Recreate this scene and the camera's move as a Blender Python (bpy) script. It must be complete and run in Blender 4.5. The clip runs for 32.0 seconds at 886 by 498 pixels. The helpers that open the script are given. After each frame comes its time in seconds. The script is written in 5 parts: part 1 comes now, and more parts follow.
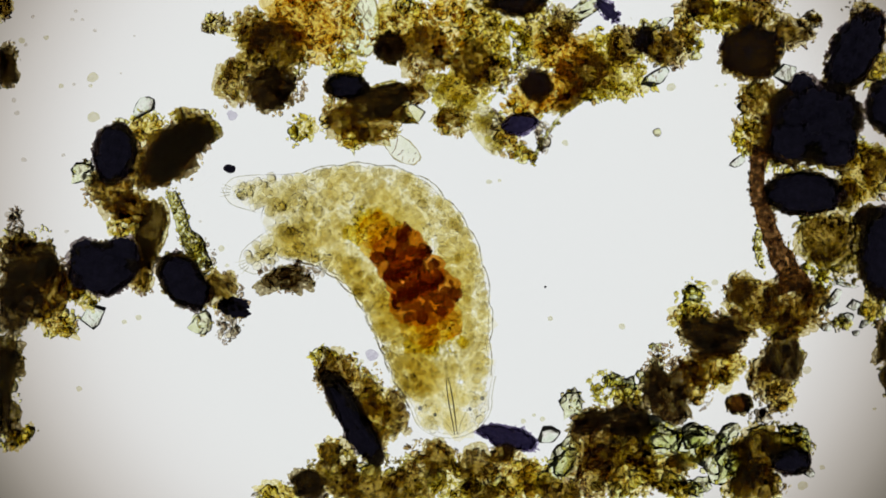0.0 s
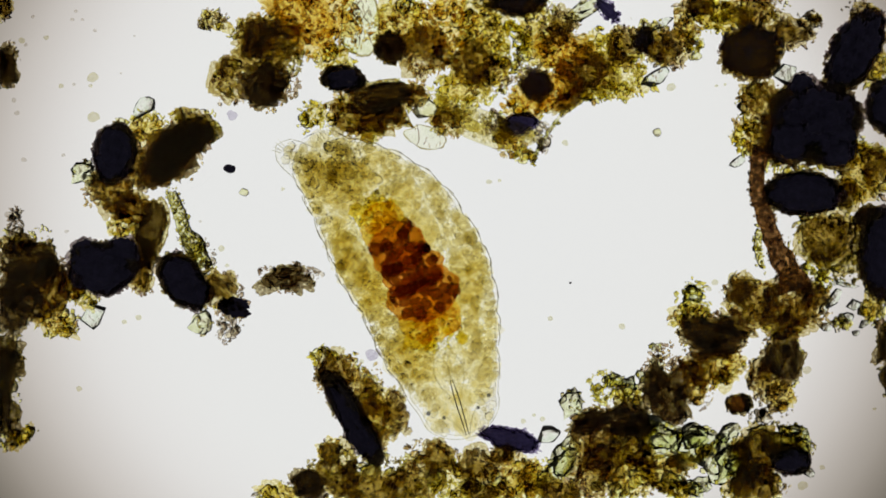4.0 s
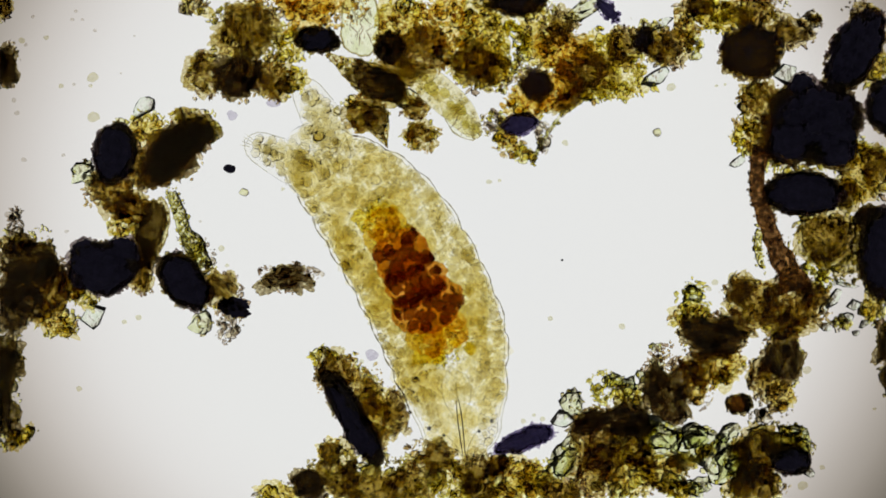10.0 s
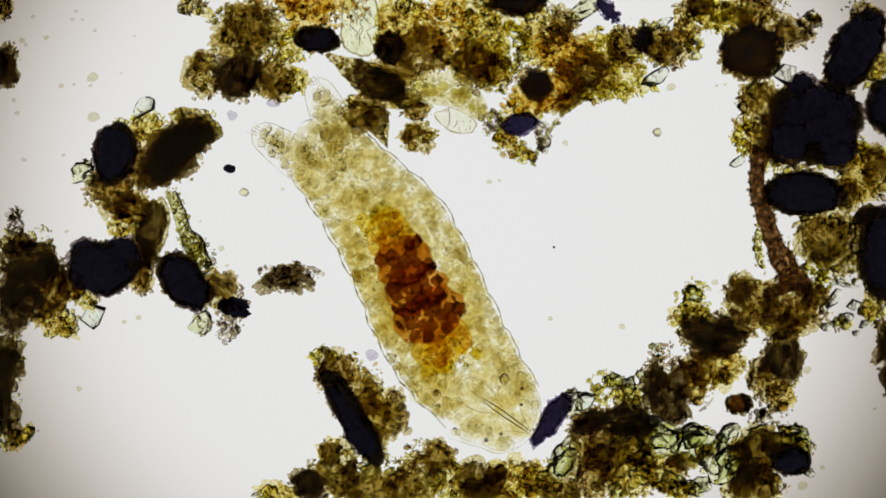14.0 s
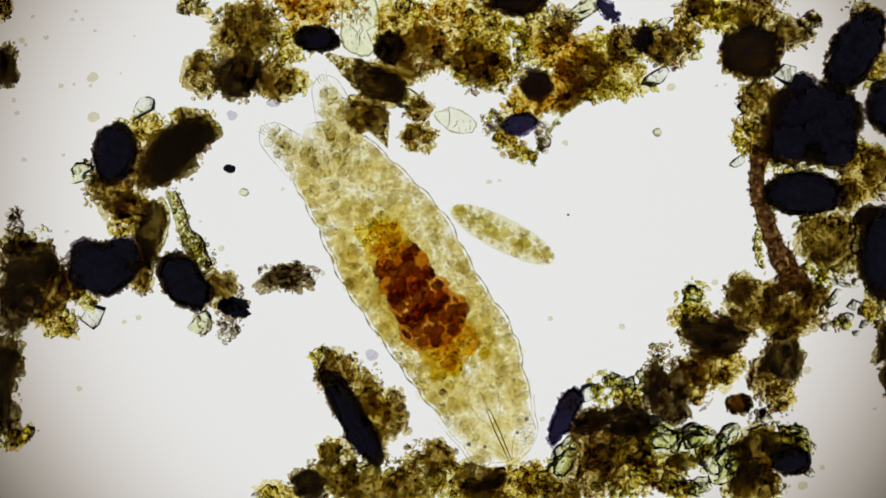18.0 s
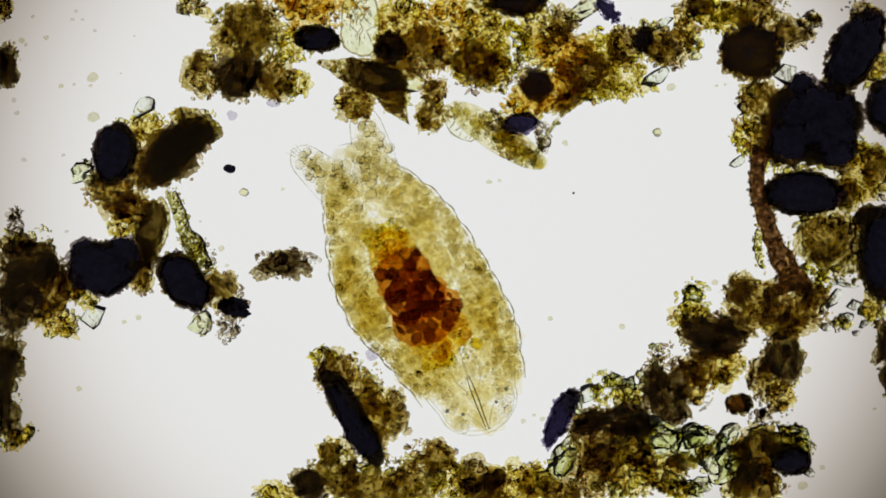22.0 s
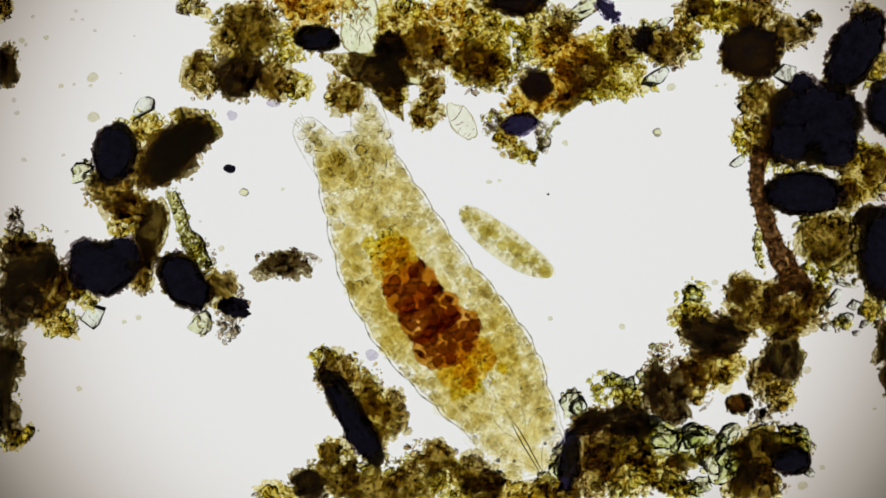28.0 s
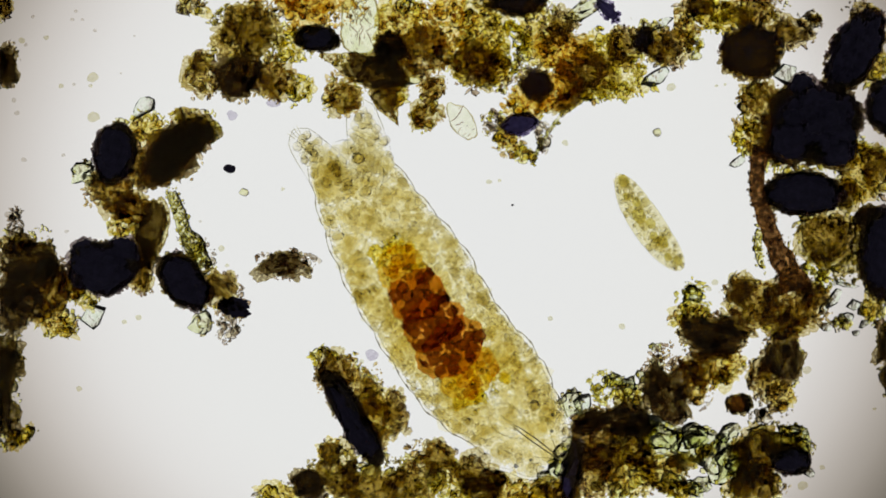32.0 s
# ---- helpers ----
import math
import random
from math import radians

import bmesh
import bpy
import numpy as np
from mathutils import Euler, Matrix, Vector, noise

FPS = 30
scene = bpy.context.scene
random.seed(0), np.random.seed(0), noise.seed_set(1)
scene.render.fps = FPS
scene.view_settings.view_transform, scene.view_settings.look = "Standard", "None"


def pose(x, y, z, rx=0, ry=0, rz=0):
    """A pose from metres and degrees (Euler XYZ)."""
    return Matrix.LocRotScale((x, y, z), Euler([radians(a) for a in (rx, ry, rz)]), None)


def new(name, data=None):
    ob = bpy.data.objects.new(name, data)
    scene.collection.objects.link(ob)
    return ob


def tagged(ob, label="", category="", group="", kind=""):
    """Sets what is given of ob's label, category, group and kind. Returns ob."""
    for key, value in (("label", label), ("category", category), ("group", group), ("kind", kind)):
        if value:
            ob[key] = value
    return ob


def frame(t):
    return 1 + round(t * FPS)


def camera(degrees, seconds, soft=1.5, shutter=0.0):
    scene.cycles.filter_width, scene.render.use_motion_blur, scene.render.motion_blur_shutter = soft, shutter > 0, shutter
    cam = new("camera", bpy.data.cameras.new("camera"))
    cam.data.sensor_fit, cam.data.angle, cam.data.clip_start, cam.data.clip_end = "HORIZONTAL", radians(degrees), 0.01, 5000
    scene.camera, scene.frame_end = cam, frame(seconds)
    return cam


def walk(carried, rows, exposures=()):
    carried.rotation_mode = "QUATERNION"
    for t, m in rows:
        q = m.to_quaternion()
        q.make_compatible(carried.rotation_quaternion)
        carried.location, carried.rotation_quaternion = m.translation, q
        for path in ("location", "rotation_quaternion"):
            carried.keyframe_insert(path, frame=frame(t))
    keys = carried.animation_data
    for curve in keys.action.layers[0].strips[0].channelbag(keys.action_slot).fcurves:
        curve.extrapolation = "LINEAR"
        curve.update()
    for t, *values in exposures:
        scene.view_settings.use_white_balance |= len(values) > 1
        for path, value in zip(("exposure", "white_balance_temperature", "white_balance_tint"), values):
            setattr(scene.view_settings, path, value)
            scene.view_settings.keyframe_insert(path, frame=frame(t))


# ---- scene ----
# Brightfield view of a water film on a glass slide, seen straight down the tube of a microscope.
# The place is modelled a thousand times enlarged: 1 mm here is 1 micrometre on the slide.
UNIT = 0.0007          # one step of the plan grid, in metres
HIGH = 6.273           # height of the eye over the slide
cam = camera(10.0, 32.0, 1.75)
scene.cycles.max_bounces, scene.cycles.transmission_bounces, scene.cycles.transparent_max_bounces = 64, 64, 256
walk(cam, [(0.0, pose(0, 0, HIGH)), (32.0, pose(0, 0, HIGH))], [(0.0, 0.0, 6400, 9), (0.7, 0.0, 6500, 10), (32.0, 0.0, 6500, 10)])


def at(u, v, z=0.0):
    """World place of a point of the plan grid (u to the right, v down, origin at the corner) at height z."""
    k = UNIT * (HIGH - z) / HIGH
    return Vector(((u - 784) * k, (441 - v) * k, z))


# ---- light: the condenser lamp below the slide, and an added fill from above ----
scene.view_settings.exposure = 0.0
# even fill with no seen source: lifts the blacks as veiling glare would
world = bpy.data.worlds.new("glare_fill")
scene.world = world
world.use_nodes = True
world.node_tree.nodes["Background"].inputs["Color"].default_value = (0.50, 0.48, 0.51, 1)
world.node_tree.nodes["Background"].inputs["Strength"].default_value = 0.76
LAMP_Z = -6.0


# ---- materials ----
def nodes_of(name):
    m = bpy.data.materials.new(name)
    m.use_nodes = True
    n = m.node_tree.nodes
    n.clear()
    out = n.new("ShaderNodeOutputMaterial")
    return m, n, m.node_tree.links, out


def grain_colour(n, l, low, high, scale, spread=(0.35, 0.65), island=False, coords="Object"):
    """Colour that wanders between two tones at a coarse and a fine scale."""
    co = n.new("ShaderNodeTexCoord")
    big = n.new("ShaderNodeTexNoise")
    big.inputs["Scale"].default_value = scale
    big.inputs["Detail"].default_value = 6
    big.inputs["Roughness"].default_value = 0.65
    l.new(co.outputs[coords], big.inputs["Vector"])
    value = big.outputs["Fac"]
    if island:
        geo = n.new("ShaderNodeNewGeometry")
        add = n.new("ShaderNodeMath")
        add.operation = "MULTIPLY_ADD"
        add.inputs[1].default_value = 0.45
        l.new(geo.outputs["Random Per Island"], add.inputs[0])
        sub = n.new("ShaderNodeMath")
        sub.operation = "SUBTRACT"
        sub.inputs[1].default_value = 0.22
        l.new(value, sub.inputs[0])
        l.new(sub.outputs[0], add.inputs[2])
        value = add.outputs[0]
    ramp = n.new("ShaderNodeValToRGB")
    ramp.color_ramp.elements[0].position, ramp.color_ramp.elements[1].position = spread
    ramp.color_ramp.elements[0].color, ramp.color_ramp.elements[1].color = (*low, 1), (*high, 1)
    l.new(value, ramp.inputs["Fac"])
    return ramp.outputs["Color"], co


def bumped(n, l, co, scale, strength, distance, kind="noise", coords="Object"):
    if kind == "cells":
        tex = n.new("ShaderNodeTexVoronoi")
        tex.feature = "SMOOTH_F1"
        tex.inputs["Smoothness"].default_value = 0.35
        out = tex.outputs["Distance"]
    else:
        tex = n.new("ShaderNodeTexNoise")
        tex.inputs["Detail"].default_value = 4
        out = tex.outputs["Fac"]
    tex.inputs["Scale"].default_value = scale
    l.new(co.outputs[coords], tex.inputs["Vector"])
    b = n.new("ShaderNodeBump")
    b.inputs["Strength"].default_value = strength
    b.inputs["Distance"].default_value = distance
    l.new(out, b.inputs["Height"])
    return b.outputs["Normal"]


def clear_matter(name, low, high, ior, scale=60, rough=0.0, bump=0.0, bump_scale=120, bump_size=0.004,
                 kind="noise", body=0.0, body_colour=(0.1, 0.08, 0.04), island=False, spread=(0.35, 0.65)):
    """See-through living or mineral matter: it bends and stains the light that comes from below."""
    m, n, l, out = nodes_of(name)
    colour, co = grain_colour(n, l, low, high, scale, spread, island)
    r = n.new("ShaderNodeBsdfRefraction")
    r.inputs["IOR"].default_value = ior
    r.inputs["Roughness"].default_value = rough
    l.new(colour, r.inputs["Color"])
    if bump:
        l.new(bumped(n, l, co, bump_scale, bump, bump_size, kind), r.inputs["Normal"])
    last = r.outputs[0]
    if body:
        d = n.new("ShaderNodeBsdfDiffuse")
        d.inputs["Color"].default_value = (*body_colour, 1)
        mix = n.new("ShaderNodeMixShader")
        mix.inputs["Fac"].default_value = body
        l.new(last, mix.inputs[1])
        l.new(d.outputs[0], mix.inputs[2])
        last = mix.outputs[0]
    l.new(last, out.inputs["Surface"])
    return m


def stain_matter(name, low, high, scale=45, body=0.12, body_colour=(0.22, 0.14, 0.06), island=False, spread=(0.35, 0.68)):
    """Soft matter that stains the light without bending it."""
    m, n, l, out = nodes_of(name)
    colour, co = grain_colour(n, l, low, high, scale, spread, island)
    t = n.new("ShaderNodeBsdfTransparent")
    l.new(colour, t.inputs["Color"])
    d = n.new("ShaderNodeBsdfDiffuse")
    d.inputs["Color"].default_value = (*body_colour, 1)
    mix = n.new("ShaderNodeMixShader")
    mix.inputs["Fac"].default_value = body
    l.new(t.outputs[0], mix.inputs[1])
    l.new(d.outputs[0], mix.inputs[2])
    l.new(mix.outputs[0], out.inputs["Surface"])
    return m


def dark_matter(name, low, high, scale=40, rough=0.6, through_light=0.0):
    """Matter too thick for the light: dark, a little glossy, faintly translucent at most."""
    m, n, l, out = nodes_of(name)
    colour, co = grain_colour(n, l, low, high, scale)
    p = n.new("ShaderNodeBsdfPrincipled")
    p.inputs["Roughness"].default_value = rough
    p.inputs["Specular IOR Level"].default_value = 0.2
    l.new(colour, p.inputs["Base Color"])
    l.new(bumped(n, l, co, 160, 0.6, 0.004), p.inputs["Normal"])
    last = p.outputs[0]
    if through_light:
        t = n.new("ShaderNodeBsdfTransparent")
        l.new(colour, t.inputs["Color"])
        mix = n.new("ShaderNodeMixShader")
        mix.inputs["Fac"].default_value = through_light
        l.new(last, mix.inputs[1])
        l.new(t.outputs[0], mix.inputs[2])
        last = mix.outputs[0]
    l.new(last, out.inputs["Surface"])
    return m


def lamp_matter():
    """The field lens of the lamp: bright and even in the middle; the view's vignette is painted in as a fade, warmer
    towards its rim, a little off centre.
    """
    m, n, l, out = nodes_of("lamp_lens_vignette")
    co = n.new("ShaderNodeTexCoord")
    place = n.new("ShaderNodeMapping")
    place.inputs["Location"].default_value = (0.0, -0.05, 0)
    place.inputs["Scale"].default_value = (0.60, 0.62, 0)
    l.new(co.outputs["Object"], place.inputs["Vector"])
    dist = n.new("ShaderNodeVectorMath")
    dist.operation = "LENGTH"
    l.new(place.outputs[0], dist.inputs[0])
    ramp = n.new("ShaderNodeValToRGB")
    ramp.color_ramp.interpolation = "B_SPLINE"
    e = ramp.color_ramp.elements
    e[0].position, e[0].color = 0.0, (0.80, 0.80, 0.80, 1)
    e[1].position, e[1].color = 1.0, (0.0, 0.0, 0.0, 1)
    # vignette steps: the darkening towards the view's corners, put into the emission
    for p, c in ((0.42, (0.80, 0.80, 0.79)), (0.54, (0.775, 0.758, 0.748)), (0.64, (0.575, 0.53, 0.495)), (0.72, (0.335, 0.295, 0.255)),
                 (0.78, (0.17, 0.15, 0.12)), (0.85, (0.07, 0.06, 0.05)), (0.93, (0.02, 0.02, 0.02))):
        k = e.new(p)
        k.color = (*c, 1)
    l.new(dist.outputs["Value"], ramp.inputs["Fac"])
    em = n.new("ShaderNodeEmission")
    em.inputs["Strength"].default_value = 1.0
    l.new(ramp.outputs["Color"], em.inputs["Color"])
    l.new(em.outputs[0], out.inputs["Surface"])
    return m


def slide_matter():
    m, n, l, out = nodes_of("slide_glass")
    t = n.new("ShaderNodeBsdfTransparent")
    t.inputs["Color"].default_value = (0.995, 1.0, 0.995, 1)
    g = n.new("ShaderNodeBsdfGlossy")
    g.inputs["Roughness"].default_value = 0.02
    f = n.new("ShaderNodeFresnel")
    f.inputs["IOR"].default_value = 1.12
    mix = n.new("ShaderNodeMixShader")
    l.new(f.outputs[0], mix.inputs["Fac"])
    l.new(t.outputs[0], mix.inputs[1])
    l.new(g.outputs[0], mix.inputs[2])
    l.new(mix.outputs[0], out.inputs["Surface"])
    return m


LAMP = lamp_matter()
GLASS = slide_matter()
LIGHT_SHIELD = dark_matter("light_shield_black", (0.01, 0.01, 0.01), (0.02, 0.02, 0.02), 20, 0.9)
NAVY = dark_matter("spore_blue_black", (0.004, 0.0035, 0.010), (0.011, 0.0095, 0.022), 90, 0.9)
BLUE = dark_matter("spore_deep_blue", (0.026, 0.021, 0.065), (0.05, 0.04, 0.11), 150, 0.9)
RIND = stain_matter("spore_rind", (0.52, 0.46, 0.46), (0.93, 0.90, 0.85), 190, 0.16, (0.06, 0.05, 0.075), spread=(0.40, 0.66))
SOOT = stain_matter("humus_dark_brown", (0.79, 0.72, 0.51), (0.985, 0.965, 0.79), 300, 0.055, (0.15, 0.125, 0.06), spread=(0.40, 0.61))
PEAT = stain_matter("peat_black_brown", (0.49, 0.42, 0.27), (0.955, 0.925, 0.76), 300, 0.10, (0.12, 0.10, 0.055), spread=(0.41, 0.61))
UMBER = stain_matter("spore_dark_umber", (0.13, 0.10, 0.065), (0.50, 0.42, 0.28), 210, 0.12, (0.09, 0.075, 0.05), spread=(0.42, 0.68))
HUMUS = stain_matter("humus_brown", (0.885, 0.82, 0.57), (0.995, 0.985, 0.81), 300, 0.012, spread=(0.40, 0.60))
CLOUD = stain_matter("humus_amber", (0.87, 0.76, 0.45), (0.985, 0.95, 0.70), 240, 0.012, spread=(0.40, 0.62))
VIOLET = stain_matter("spore_violet_grey", (0.78, 0.76, 0.83), (0.92, 0.905, 0.935), 160, 0.03, (0.4, 0.36, 0.5))
DUSK = stain_matter("spore_wall_violet", (0.62, 0.58, 0.70), (0.90, 0.88, 0.93), 220, 0.10, (0.12, 0.10, 0.22), spread=(0.40, 0.64))
RUST = stain_matter("strand_rust_brown", (0.20, 0.12, 0.06), (0.73, 0.545, 0.32), 140, 0.10, (0.25, 0.13, 0.05), spread=(0.4, 0.62))
# grains: the tones that one pass through their rind leaves of the light
OLIVE = clear_matter("grain_olive", (0.89, 0.855, 0.46), (0.985, 0.972, 0.75), 1.058, 90, 0.0, 0.5, 200, 0.003, island=True)
YELLOW = clear_matter("grain_yellow", (0.925, 0.87, 0.40), (0.99, 0.975, 0.70), 1.058, 90, 0.0, 0.5, 200, 0.003, island=True)
BROWN = clear_matter("grain_brown", (0.79, 0.69, 0.46), (0.96, 0.905, 0.70), 1.06, 90, 0.0, 0.5, 200, 0.003, island=True)
AMBER = clear_matter("grain_amber", (0.89, 0.765, 0.44), (0.98, 0.915, 0.63), 1.062, 90, 0.0, 0.5, 200, 0.003, island=True)
DARK = clear_matter("grain_dark", (0.69, 0.61, 0.51), (0.92, 0.87, 0.74), 1.06, 90, 0.0, 0.5, 200, 0.003, island=True)
GREY = clear_matter("grain_grey", (0.74, 0.69, 0.63), (0.945, 0.925, 0.86), 1.062, 90, 0.0, 0.5, 200, 0.003, island=True)
GREEN = clear_matter("grain_green_black", (0.69, 0.645, 0.45), (0.93, 0.90, 0.70), 1.06, 90, 0.0, 0.5, 200, 0.003, island=True)
CRYSTAL = clear_matter("quartz_clear", (0.88, 0.92, 0.83), (0.99, 0.99, 0.97), 1.14, 90, 0.0, 0.6, 60, 0.012)
GREENISH = clear_matter("quartz_green_tinged", (0.82, 0.845, 0.63), (0.98, 0.985, 0.89), 1.095, 90, 0.0, 0.4, 60, 0.010)
FILM = clear_matter("plant_shred_pale", (0.86, 0.86, 0.60), (0.985, 0.985, 0.88), 1.10, 60, 0.0, 0.9, 90, 0.008)
MEMBRANE = clear_matter("plant_membrane", (0.935, 0.945, 0.84), (0.99, 0.99, 0.94), 1.03, 60, 0.0, 0.3, 90, 0.006)
LEAF = clear_matter("plant_skin_green", (0.90, 0.92, 0.74), (0.98, 0.985, 0.89), 1.05, 45, 0.0, 0.6, 60, 0.008)
HUSK = stain_matter("husk_skin_olive", (0.80, 0.74, 0.50), (0.965, 0.945, 0.79), 190, 0.02, (0.2, 0.16, 0.08), spread=(0.40, 0.62))
SKIN = clear_matter("animal_cuticle", (0.985, 0.98, 0.955), (1.0, 1.0, 0.99), 1.007, 30, 0.0, 0.10, 150, 0.003)
CUTICLE = stain_matter("animal_cuticle_edge", (0.76, 0.74, 0.64), (0.97, 0.965, 0.91), 70, 0.02, (0.4, 0.38, 0.28))
DIGEST = stain_matter("gut_juice_yellow", (0.92, 0.85, 0.34), (0.982, 0.945, 0.60), 150, 0.004, (0.6, 0.5, 0.2), True)
CELL = clear_matter("body_cell", (0.93, 0.912, 0.82), (0.995, 0.988, 0.94), 1.031, 60, 0.0, 0.3, 130, 0.003, island=True)
GUT = stain_matter("gut_wall_orange", (0.80, 0.56, 0.22), (0.90, 0.70, 0.36), 60, 0.01)
GUT_PALE = stain_matter("gut_wall_yellow", (0.93, 0.80, 0.36), (0.975, 0.91, 0.55), 60, 0.005)
FOOD = stain_matter("gut_food_rust", (0.52, 0.34, 0.19), (0.66, 0.47, 0.29), 110, 0.03, (0.3, 0.14, 0.06))
FOOD_PALE = stain_matter("gut_food_orange", (0.82, 0.66, 0.38), (0.95, 0.85, 0.60), 80, 0.01, (0.4, 0.2, 0.04), True)
SPECK = stain_matter("speck_pale", (0.84, 0.825, 0.69), (0.96, 0.955, 0.88), 260, 0.01)
DUST = stain_matter("speck_grey", (0.84, 0.82, 0.78), (0.94, 0.93, 0.90), 200, 0.01)
TISSUE = stain_matter("body_tissue", (0.952, 0.937, 0.855), (0.996, 0.990, 0.945), 170, 0.001, (0.6, 0.55, 0.3), True)
TISSUE_SOFT = stain_matter("body_fluid", (0.972, 0.956, 0.868), (0.986, 0.974, 0.902), 50, 0.001, (0.6, 0.55, 0.3))
STYLET = dark_matter("stylet_brown", (0.22, 0.18, 0.10), (0.36, 0.3, 0.18), 50, 0.4, 0.5)
EYE = stain_matter("eye_spot_grey", (0.40, 0.40, 0.44), (0.62, 0.62, 0.66), 120, 0.10, (0.1, 0.1, 0.12))
CILIATE = clear_matter("ciliate_body", (0.905, 0.88, 0.69), (0.975, 0.955, 0.83), 1.010, 70, 0.02, 0.3, 110, 0.004)
VACUOLE = stain_matter("ciliate_food_green", (0.84, 0.80, 0.46), (0.95, 0.93, 0.70), 160, 0.02, (0.4, 0.4, 0.1))


# ---- mesh helpers ----
def template(level, seed, rough):
    bm = bmesh.new()
    bmesh.ops.create_icosphere(bm, subdivisions=level, radius=1)
    rnd = random.Random(seed)
    off = Vector((rnd.uniform(-9, 9), rnd.uniform(-9, 9), rnd.uniform(-9, 9)))
    for vert in bm.verts:
        vert.co *= 1 + rough * noise.noise(vert.co * 1.3 + off) + 0.5 * rough * noise.noise(vert.co * 3.1 + off)
    verts = np.array([v.co[:] for v in bm.verts])
    faces = np.array([[v.index for v in f.verts] for f in bm.faces])
    bm.free()
    return verts, faces


COARSE = [template(1, i, 0.9) for i in range(12)]
MEDIUM = [template(2, 20 + i, 0.6) for i in range(8)]
CHIPS = [template(2, 60 + i, 1.1) for i in range(10)] + [template(1, 80 + i, 1.0) for i in range(10)]
SMOOTH = [template(2, 40 + i, 0.18) for i in range(8)]


class Heap:
    """Gathers many small bodies into one mesh."""

    def __init__(self):
        self.verts, self.faces, self.count = [], [], 0

    def add(self, shape, place, size, turn):
        v, f = shape
        m = np.array(Euler(turn).to_matrix())
        self.verts.append((v * np.array(size)) @ m.T + np.array(place))
        self.faces.append(f + self.count)
        self.count += len(v)

    def mesh(self, name, material, smooth=True):
        me = bpy.data.meshes.new(name)
        me.from_pydata(np.concatenate(self.verts).tolist(), [], np.concatenate(self.faces).tolist())
        me.materials.append(material)
        if smooth:
            me.polygons.foreach_set("use_smooth", [True] * len(me.polygons))
        me.update()
        return me


def part(name, data, material, parent, label="", m=None):
    """Links a bmesh or a mesh as one mesh object under a thing or a part."""
    if isinstance(data, bmesh.types.BMesh):
        me = bpy.data.meshes.new(name)
        data.to_mesh(me)
        data.free()
        me.materials.append(material)
    else:
        me = data
    ob = new(name, me)
    ob.parent = parent
    if m is not None:
        ob.matrix_basis = m
    if label:
        ob["label"] = label
    return ob


def blob(rx, ry, rz, seed, rough=0.16, fine=0.05, level=4, freq=1.6):
    """A lumpy closed body with half axes rx, ry, rz."""
    bm = bmesh.new()
    bmesh.ops.create_icosphere(bm, subdivisions=level, radius=1)
    rnd = random.Random(seed)
    off = Vector((rnd.uniform(-9, 9), rnd.uniform(-9, 9), rnd.uniform(-9, 9)))
    for vert in bm.verts:
        c = vert.co.copy()
        vert.co *= 1 + rough * noise.noise(c * freq + off) + fine * noise.noise(c * freq * 4 + off) + 0.5 * fine * noise.noise(c * freq * 9 + off)
        vert.co.x *= rx
        vert.co.y *= ry
        vert.co.z *= rz
    for f in bm.faces:
        f.smooth = True
    return bm


def shard(rx, ry, rz, seed, count=10, bevel=0.09):
    """An angular mineral chip: a convex body with slightly worn edges."""
    rnd = random.Random(seed)
    bm = bmesh.new()
    for i in range(count):
        a = 2 * math.pi * (i + rnd.uniform(-0.5, 0.5)) / count
        k = rnd.uniform(0.74, 1.1)
        for z, s in ((-1, rnd.uniform(0.6, 0.95)), (1, rnd.uniform(0.45, 0.8))):
            bm.verts.new((rx * k * s * math.cos(a), ry * k * s * math.sin(a), rz * z * rnd.uniform(0.7, 1)))
    got = bmesh.ops.convex_hull(bm, input=bm.verts)
    bmesh.ops.delete(bm, geom=[v for v in got["geom_interior"] if isinstance(v, bmesh.types.BMVert)], context="VERTS")
    bmesh.ops.bevel(bm, geom=list(bm.edges), offset=bevel * min(rx, ry), segments=1, affect="EDGES", clamp_overlap=True)
    return bm


def tube(points, radii, sides=10, flat=1.0, close_root=True):
    """A closed tube along points, with a radius at each."""
    bm = bmesh.new()
    rings = []
    for i, p in enumerate(points):
        d = (points[min(i + 1, len(points) - 1)] - points[max(i - 1, 0)]).normalized()
        side = d.cross(Vector((0, 0, 1)))
        side = side.normalized() if side.length > 1e-6 else Vector((1, 0, 0))
        up = side.cross(d)
        rings.append([bm.verts.new(p + radii[i] * (math.cos(2 * math.pi * k / sides) * side + flat * math.sin(2 * math.pi * k / sides) * up)) for k in range(sides)])
    for a, b in zip(rings, rings[1:]):
        for k in range(sides):
            bm.faces.new((a[k], a[(k + 1) % sides], b[(k + 1) % sides], b[k])).smooth = True
    if close_root:
        bm.faces.new(rings[0][::-1])
    bm.faces.new(rings[-1])
    bmesh.ops.recalc_face_normals(bm, faces=bm.faces)
    return bm


# ---- slide and lamp ----
def box(x0, x1, y0, y1, z0, z1, bevel=0.0):
    bm = bmesh.new()
    bmesh.ops.create_cube(bm, size=1, matrix=Matrix.Translation(((x0 + x1) / 2, (y0 + y1) / 2, (z0 + z1) / 2)) @ Matrix.Diagonal((x1 - x0, y1 - y0, z1 - z0, 1)))
    if bevel:
        bmesh.ops.bevel(bm, geom=list(bm.edges), offset=bevel, segments=2, affect="EDGES")
    return bm


